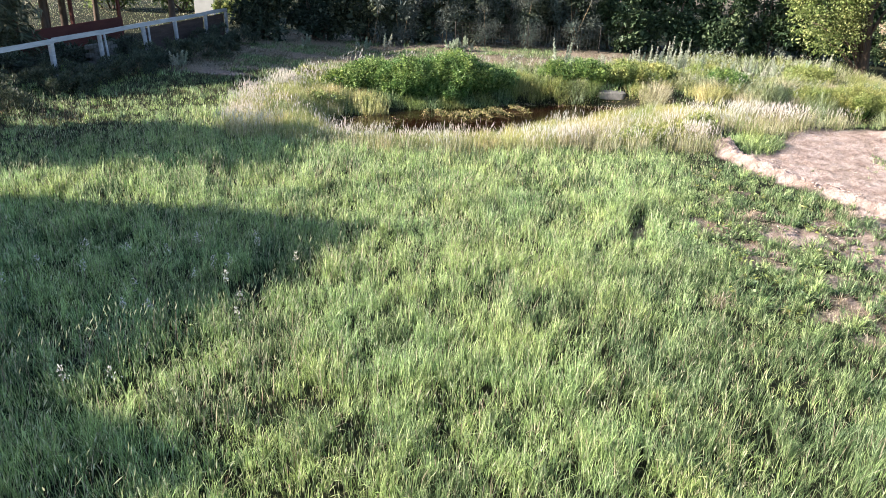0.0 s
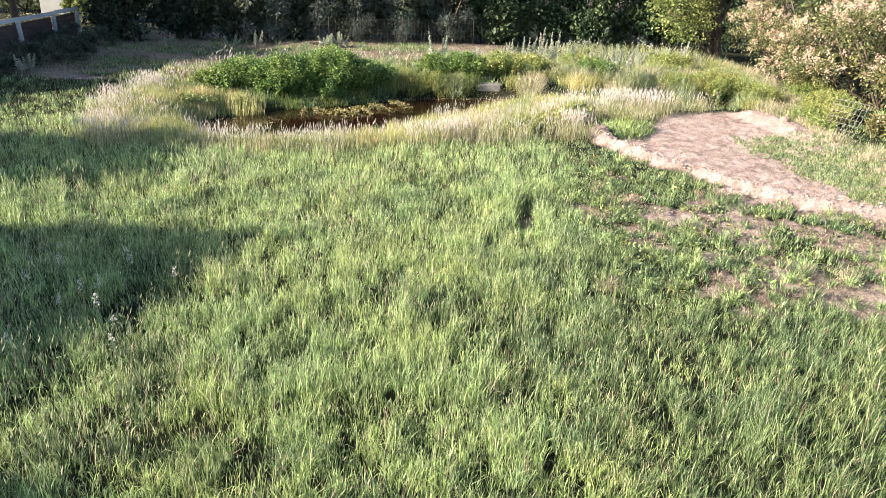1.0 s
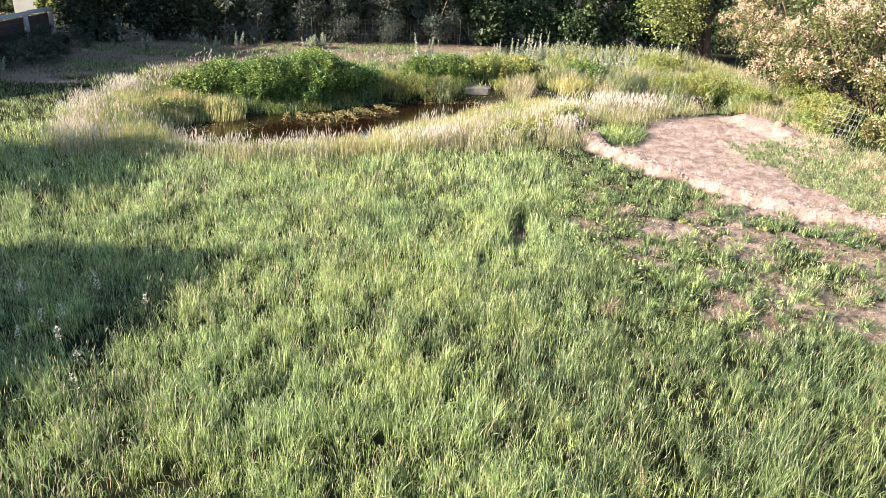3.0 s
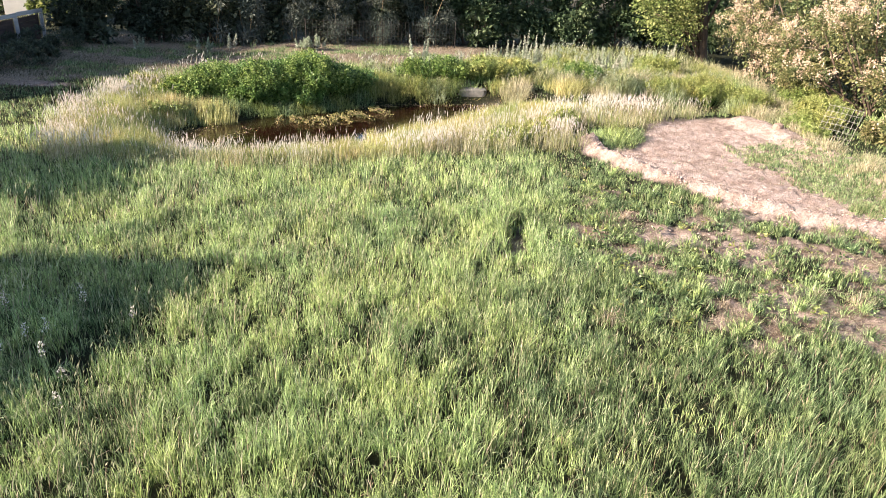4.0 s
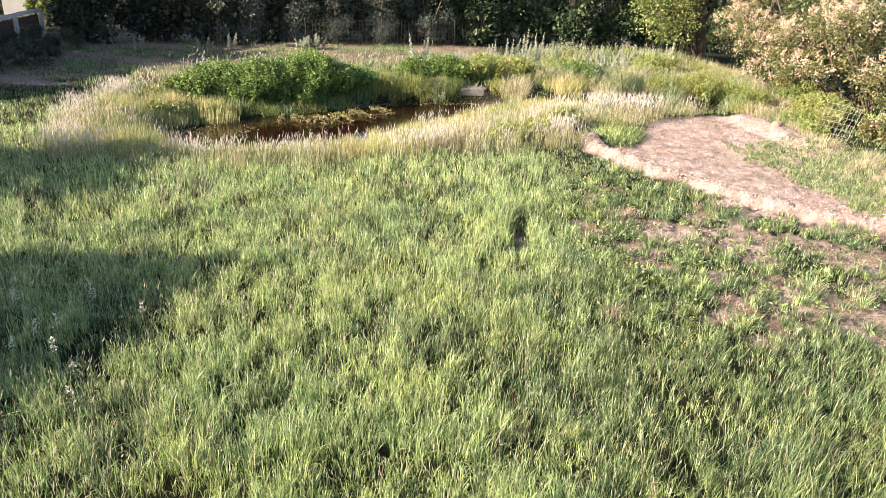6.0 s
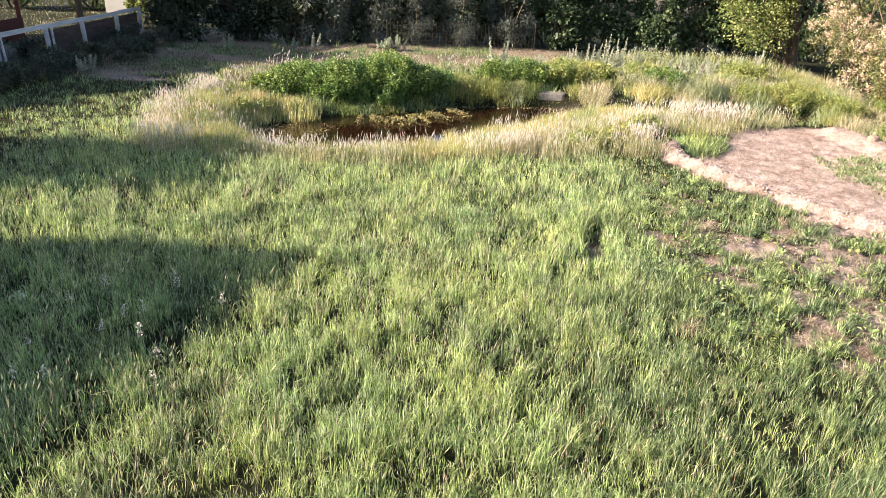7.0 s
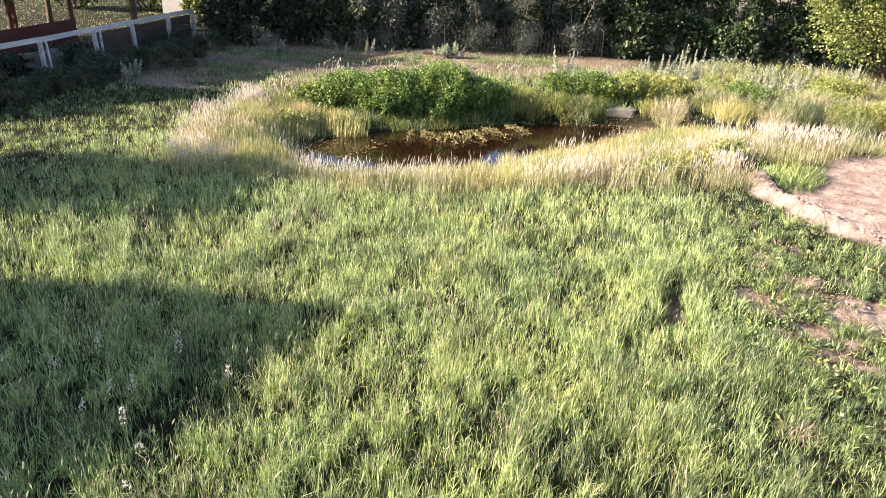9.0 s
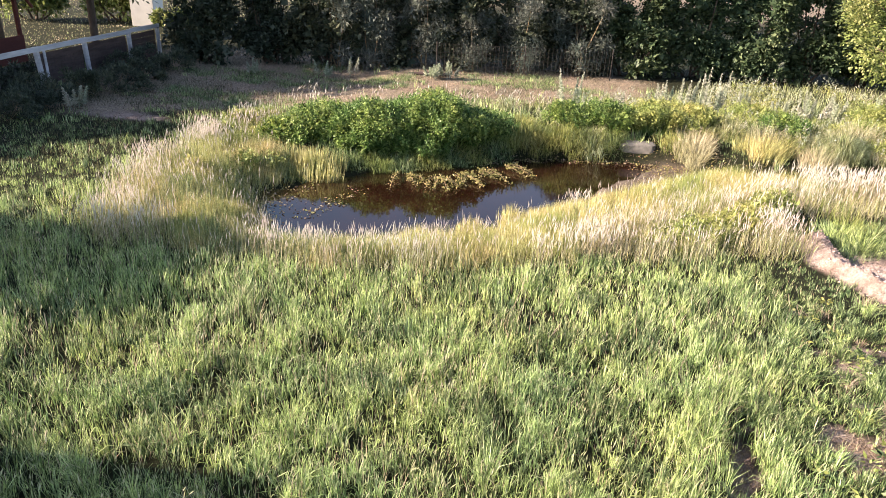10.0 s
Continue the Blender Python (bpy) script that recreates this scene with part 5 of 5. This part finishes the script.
for i in range(16):
    rng = np.random.default_rng(660 + i)
    rush_clump((10.2 + rng.uniform(-0.5, 1.4), 21.6 + i * 0.52), rng.uniform(0.45, 0.7), rng.uniform(0.45, 0.7), 620, (M_SILVER, M_PALE, M_WEED)[i % 3], 660 + i, "soft dry grass clump on the slope below the shrubs", 0.6)
for i, (x, y) in enumerate([(-1.7, 23.9), (-1.1, 24.1), (-0.3, 23.95), (0.4, 24.15), (-1.35, 23.55), (0.05, 23.8)]):
    rush_clump((x, y), 0.42, 0.66, 760, (M_WEED, M_SILVER, M_LUSH, M_WEED)[i % 4], 680 + i, "tall arching yellow-green grass clump on the pond bank", 0.85)


for i in range(9):
    rng = np.random.default_rng(580 + i)
    x, y = 10.5 + rng.uniform(-0.3, 0.5), 13.6 + i * 0.95
    rush_clump((x, y), rng.uniform(0.25, 0.45), rng.uniform(0.3, 0.5), 420, M_PALE, 580 + i, "dry pale grass tuft on the dirt bank", 0.5)


for i, (x, y, m) in enumerate([(4.9, 18.4, M_MEADOW), (5.25, 18.8, M_LUSH), (4.55, 18.7, M_MEADOW), (4.7, 18.15, M_LUSH), (5.0, 19.1, M_WEED), (11.3, 27.0, M_PALE), (11.2, 25.4, M_PALE), (11.5, 23.6, M_PALE), (11.0, 28.6, M_PALE), (11.4, 30.2, M_PALE), (10.9, 22.2, M_PALE)]):
    rush_clump((x, y), 0.42, 0.42, 520, m, 595 + i, "loose tuft of grass beside the dirt patch", 0.5)


def spire(at, tall, seed):
    """A silvery weed with upright leafy spires."""
    rng = np.random.default_rng(seed)
    base = new("silver_weed")
    base.location = (at[0], at[1], ground_z(*at))
    tagged(base, "silvery grey weed with upright leafy spires", "weed", "silvery weeds")
    st, fo = Soup(M_SAGE), Soup(M_SAGE)
    for i in range(rng.integers(4, 8)):
        dx, dy, h = rng.normal(0, 0.14), rng.normal(0, 0.10), tall * rng.uniform(0.65, 1.05)
        tip = np.array([dx * 1.8 + 0.05, dy * 1.8, h])
        tube(st, [(dx, dy, -0.03), (dx * 1.3, dy * 1.3, h * 0.5), tip], [0.008, 0.006, 0.003], 4)
        k = 130
        u = rng.uniform(0.2, 1, k)
        q = np.array([dx, dy, 0]) * (1 - u[:, None]) + tip * u[:, None]
        d = ball(k, rng) * [1, 1, 0.4] + [0, 0, 0.5]
        fo.add(leaves(q, d, 0.15 * (1.25 - u), 0.034, rng, 0.0, 0.3), LEAF)
    tagged(st.thing("stalk", base), kind="stuff")
    fo.thing("leaves", base)


for i, (x, y, h) in enumerate([(2.6, 27.2, 1.35), (3.2, 27.4, 1.5), (3.7, 27.6, 1.35), (-0.6, 26.6, 1.25), (0.6, 27.0, 0.75), (4.5, 27.9, 0.95), (9.2, 29.0, 1.0), (-4.9, 29.8, 0.65), (-8.4, 29.6, 0.7), (-9.3, 29.3, 0.6), (-11.6, 28.6, 0.6), (-14.0, 22.3, 0.6), (-5.4, 29.6, 0.5), (5.4, 27.0, 0.9), (6.3, 27.6, 0.95), (1.8, 26.8, 0.8), (7.4, 28.4, 0.9), (8.4, 28.0, 0.85), (-0.2, 26.2, 0.8), (2.2, 27.6, 0.95)]):
    spire((x, y), h, 520 + i)


def floating_leaves():
    """The bank plants' runners and fallen leaves on the water and mud."""
    rng = np.random.default_rng(11)
    s = Soup(M_LILY, M_TWIG, M_LITTER)
    line = [(-4.6, 20.5), (-3.4, 20.6), (-2.5, 21.5), (-1.9, 22.2)]
    for i in range(22):
        u = rng.uniform(0, 1)
        k = min(int(u * 3), 2)
        f = u * 3 - k
        a = np.array([line[k][0] * (1 - f) + line[k + 1][0] * f, line[k][1] * (1 - f) + line[k + 1][1] * f])
        b = a + np.array([rng.uniform(-0.1, 0.7), -rng.uniform(0.2, 0.9)])
        p0, p1 = np.array([*a, WATER_Z + 0.08]), np.array([*b, WATER_Z + 0.03])
        tube(s, [p0, (p0 + p1) / 2 + [0, 0, 0.05], p1], [0.01, 0.008, 0.004], 4, 1)
        n = 60
        v = rng.uniform(0, 1, n)
        q = p0 * (1 - v[:, None]) + p1 * v[:, None] + rng.normal(0, 0.05, (n, 3)) * [1, 1, 0.5] + [0, 0, 0.03]
        s.add(leaves(q, ball(n, rng) * [1, 1, 0.3], 0.065 * rng.uniform(0.6, 1.3, n), 0.035, rng, 0.0, 0.5), LEAF, 0)
    x, y = scatter(lambda x, y: smooth(0.3, -0.1, signed(x, y, POND)) * np.maximum(smooth(0.9, 1.8, x), np.maximum(smooth(-5.6, -6.2, x) * 0.4, 0.5 * smooth(0.35, 0.1, line_distance(x, y, [(-5.6, 17.6), (-5.0, 19.2)])[0]))) + 0.6 * smooth(0.9, 0.4, line_distance(x, y, DITCH)[0]) + 1.3 * smooth(1.0, 0.6, signed(x, y, POND)) * smooth(-0.25, 0.0, signed(x, y, POND)) * smooth(22.0, 22.8, y - 0.2 * x) * smooth(-3.2, -2.4, x), lambda x, y: 300 + 0 * x, rng, (-8, 9.5, 16, 25))
    n = len(x)
    q = np.stack([x, y, np.maximum(height(x, y), WATER_Z) + 0.015], 1)
    p = leaves(q, ball(n, rng) * [1, 1, 0.15], rng.uniform(0.03, 0.08, n), rng.uniform(0.02, 0.045, n), rng, 0.0, 0.1)
    brown = rng.random(n) < 0.55
    s.add(p[~brown], LEAF, 0)
    s.add(p[brown], LEAF, 2)
    tagged(s.thing("floating_leaves"), "yellowing leafy runners and leaves lying on the water", "leaves", kind="stuff")


floating_leaves()


# ---- built things ----
def fence():
    rng = np.random.default_rng(12)
    base = new("fence")
    base.location = (-16.42, 16.7, 0)
    tagged(base, "weathered white rail fence with uneven posts", "fence")
    at = (0.0, 2.45, 4.85, 7.45, 9.65, 12.05, 13.9)
    for i, y in enumerate(at):
        part("post", boxed((0.12, 0.15, 1.30), (0.02, y, 0.545), (rng.normal(0, 2.5), -3 + rng.normal(0, 2), rng.normal(0, 6)), 0.02, 0.010, rng), M_PAINT, base)
        if i in (2, 3):
            part("post", boxed((0.05, 0.08, 1.20), (0.12, y + 0.17, 0.525), (rng.normal(0, 2), -3, rng.normal(0, 4)), 0.008, 0.004, rng), M_PAINT, base)
    for i, (a, b) in enumerate(zip(at, at[1:])):
        part("rail", boxed((0.035, b - a, 0.15), (0.09, (a + b) / 2, 1.14 + rng.normal(0, 0.01)), (rng.normal(0, 0.4), -3, rng.normal(0, 0.3)), 0.006, 0.002, rng), M_PAINT, base)
    for a, b in zip(at[3:], at[4:]):
        for k in range(5):
            part("board", boxed((0.025, b - a - 0.12, 0.187), (-0.08, (a + b) / 2, 0.12 + k * 0.19), (0, 0, 0), 0.005, 0.003, rng), M_DARKWOOD, base)
    s = Soup(M_WIRE)
    for k in range(6):
        tube(s, [(-0.06, -0.1, 0.12 + k * 0.13), (-0.06, 7, 0.11 + k * 0.13), (-0.06, 13.7, 0.12 + k * 0.13)], [0.004] * 3, 4)
    for k in range(90):
        tube(s, [(-0.063, k * 0.152, 0.10), (-0.063, k * 0.152, 0.80)], [0.003] * 2, 4)
    s.thing("wire_mesh", base)


def back_fence():
    """The wire fence at the foot of the hedge."""
    base = new("wire_fence")
    base.location = (-5.6, 30.85, 0)
    base.rotation_euler.z = math.atan(0.22)
    tagged(base, "rusty wire mesh fence standing against the hedge", "fence")
    for i in range(3):
        s = Soup(M_WIRE)
        tube(s, [(i * 3.2, 0, -0.2), (i * 3.2 + 0.02, 0, 0.7), (i * 3.2, 0, 1.32)], [0.022, 0.021, 0.02], 7)
        s.thing("post", base)
    s = Soup(M_WIRE)
    for k in range(9):
        tube(s, [(0, -0.05, 0.05 + k * 0.15), (3.2, -0.05, 0.04 + k * 0.15), (6.4, -0.05, 0.05 + k * 0.15)], [0.004] * 3, 4)
    for k in range(43):
        tube(s, [(k * 0.15, -0.054, 0.03), (k * 0.15, -0.054, 1.26)], [0.0035] * 2, 4)
    s.thing("wire_mesh", base)


def mesh_panel():
    """A leaning piece of white wire fence."""
    base = new("wire_hurdle")
    base.matrix_world = pose(11.05, 19.6, ground_z(11.05, 19.6) - 0.02, 0, 0, -58) @ pose(0, 0, 0, -24, 0, 0)
    tagged(base, "white wire mesh hurdle leaning against the shrubs", "fence")
    for k in range(8):
        s = Soup(M_PANEL)
        tube(s, [(-0.5 + k * 0.14, 0, 0), (-0.5 + k * 0.14, 0.015 * math.sin(k), 0.5), (-0.5 + k * 0.14, 0, 1.05)], [0.0042] * 3, 5)
        s.thing("wire", base)
    for k in range(7):
        s = Soup(M_PANEL)
        tube(s, [(-0.53, -0.012, 0.02 + k * 0.165), (0, -0.012, 0.03 + k * 0.165), (0.51, -0.012, 0.02 + k * 0.165)], [0.0042] * 3, 5)
        s.thing("wire", base)


def stone(name, at, size, seed, label, turn=0, category="stone", material=None, square=0.35):
    rng = np.random.default_rng(seed)
    bm = bmesh.new()
    bmesh.ops.create_icosphere(bm, subdivisions=3, radius=1)
    o = Vector(rng.uniform(0, 50, 3))
    for v in bm.verts:
        c = v.co.copy()
        c = Vector([math.copysign(abs(k) ** square, k) for k in c])
        c *= 1 + 0.18 * noise.noise(v.co * 1.7 + o) + 0.06 * noise.noise(v.co * 5 + o)
        v.co = Vector([c[i] * size[i] / 2 for i in range(3)])
    bmesh.ops.transform(bm, matrix=pose(0, 0, 0, 0, 0, turn), verts=bm.verts)
    me = bpy.data.meshes.new(name)
    bm.to_mesh(me)
    bm.free()
    me.materials.append(material or M_STONE)
    ob = new(name, me)
    ob.location = (at[0], at[1], ground_z(at[0], at[1]) + at[2])
    return tagged(ob, label, category)


stone("stone_slab", (1.22, 24.05, -0.04), (0.92, 0.45, 0.27), 601, "pale flat stone block set in the pond bank", 6)
stone("rock", (9.75, 20.1, 0.02), (0.30, 0.26, 0.22), 602, "small reddish rock on the dirt edge", 20, "rock", M_ROCK, 0.8)
stone("rock", (10.05, 19.0, 0.0), (0.16, 0.13, 0.12), 603, "small reddish rock on the dirt edge", 60, "rock", M_ROCK, 0.8)
stone("rock", (9.9, 18.4, 0.0), (0.14, 0.12, 0.10), 604, "small reddish rock on the dirt edge", 80, "rock", M_ROCK, 0.8)


def fallen_log(at, length, turn, seed):
    s = Soup(M_DARKWOOD)
    tube(s, [(-length / 2, 0, 0.05), (-length / 4, 0.02, 0.06), (length / 4, -0.02, 0.06), (length / 2, 0, 0.05)], [0.07, 0.075, 0.07, 0.06], 8)
    ob = s.thing("log", None, True)
    ob.matrix_world = pose(*at, ground_z(*at), 0, 0, turn)
    tagged(ob, "weathered grey log lying before the hedge", "log")


fallen_log((-5.6, 30.2), 1.3, 12, 1)


def open_shed():
    """A low red board wall with a roof post and brace, beyond the fence."""
    base = new("open_shed")
    base.location = (-19.7, 24.6, 0)
    tagged(base, "dark red open-fronted timber shed beyond the fence", "shed")
    rng = np.random.default_rng(13)
    for k in range(5):
        part("board", boxed((0.03, 6.0, 0.179), (rng.normal(0, 0.004), 0, 0.10 + k * 0.178), (0, 0, 0), 0.006), M_REDWOOD, base)
    for k in range(3):
        part("post", boxed((0.12, 0.12, 2.9), (-0.09, -2.95 + k * 2.95, 1.4), (0, 0, 0), 0.01), M_REDWOOD, base)
    part("brace", boxed((0.08, 0.09, 1.3), (-0.09, 3.35, 2.25), (40, 0, 0), 0.008), M_REDWOOD, base)
    part("beam", boxed((0.10, 6.8, 0.16), (-0.09, 0.3, 2.85), (0, 0, 0), 0.01), M_REDWOOD, base)
    part("roof", boxed((3.4, 7.2, 0.08), (-1.4, 0.3, 3.05), (0, 6, 0), 0.02), M_REDWOOD, base)


def block_stack():
    """Pale blocks stacked behind the fence."""
    base = new("block_stack")
    base.location = (-16.85, 21.6, ground_z(-16.85, 21.6))
    tagged(base, "low stack of pale grey building blocks behind the fence", "blocks")
    rng = np.random.default_rng(15)
    for r in range(5):
        for k in range(3):
            part("block", boxed((0.2, 0.43, 0.135), (rng.normal(0, 0.01), k * 0.45 + (0.2 if r % 2 else 0), 0.07 + r * 0.14), (0, 0, rng.normal(0, 1.5)), 0.012, 0.003, rng), M_STONE, base)


def pale_shed():
    """A pale wall glimpsed behind the trees."""
    base = new("pale_shed")
    base.location = (-21.6, 38.3, 0)
    tagged(base, "pale rendered shed wall behind the trees", "shed")
    part("wall", boxed((1.1, 1.4, 3.2), (0, 0, 1.5), (0, 0, 12), 0.02), M_PLASTER, base)
    part("roof", boxed((1.3, 1.9, 0.14), (0, 0, 3.2), (0, 5, 12), 0.02), M_DARKWOOD, base)


def barn():
    """The gabled building beside the meadow whose shadow falls on the grass."""
    base = new("barn")
    base.matrix_world = pose(-15.06, 5.66, 0, 0, 0, -18)
    tagged(base, "plain dark timber barn with a gabled tin roof", "barn")
    bm = bmesh.new()
    ring_ = [[bm.verts.new((x, y, z)) for x, z in ((-2.3, -0.2), (2.3, -0.2), (2.3, 3.95), (0, 6.0), (-2.3, 3.95))] for y in (-10.0, -0.2)]
    bm.faces.new(ring_[0])
    bm.faces.new(ring_[1][::-1])
    for k in range(5):
        bm.faces.new((ring_[0][k], ring_[1][k], ring_[1][(k + 1) % 5], ring_[0][(k + 1) % 5]))
    bmesh.ops.recalc_face_normals(bm, faces=bm.faces[:])
    part("wall", bm, M_DARKWOOD, base)
    slope = math.degrees(math.atan2(2.05, 2.3))
    for side in (-1, 1):
        part("roof", boxed((3.45, 10.4, 0.10), (side * 1.27, -5.1, 5.08), (0, side * slope, 0), 0.01), M_TIN, base)


fence()
back_fence()
mesh_panel()
open_shed()
block_stack()
pale_shed()
barn()
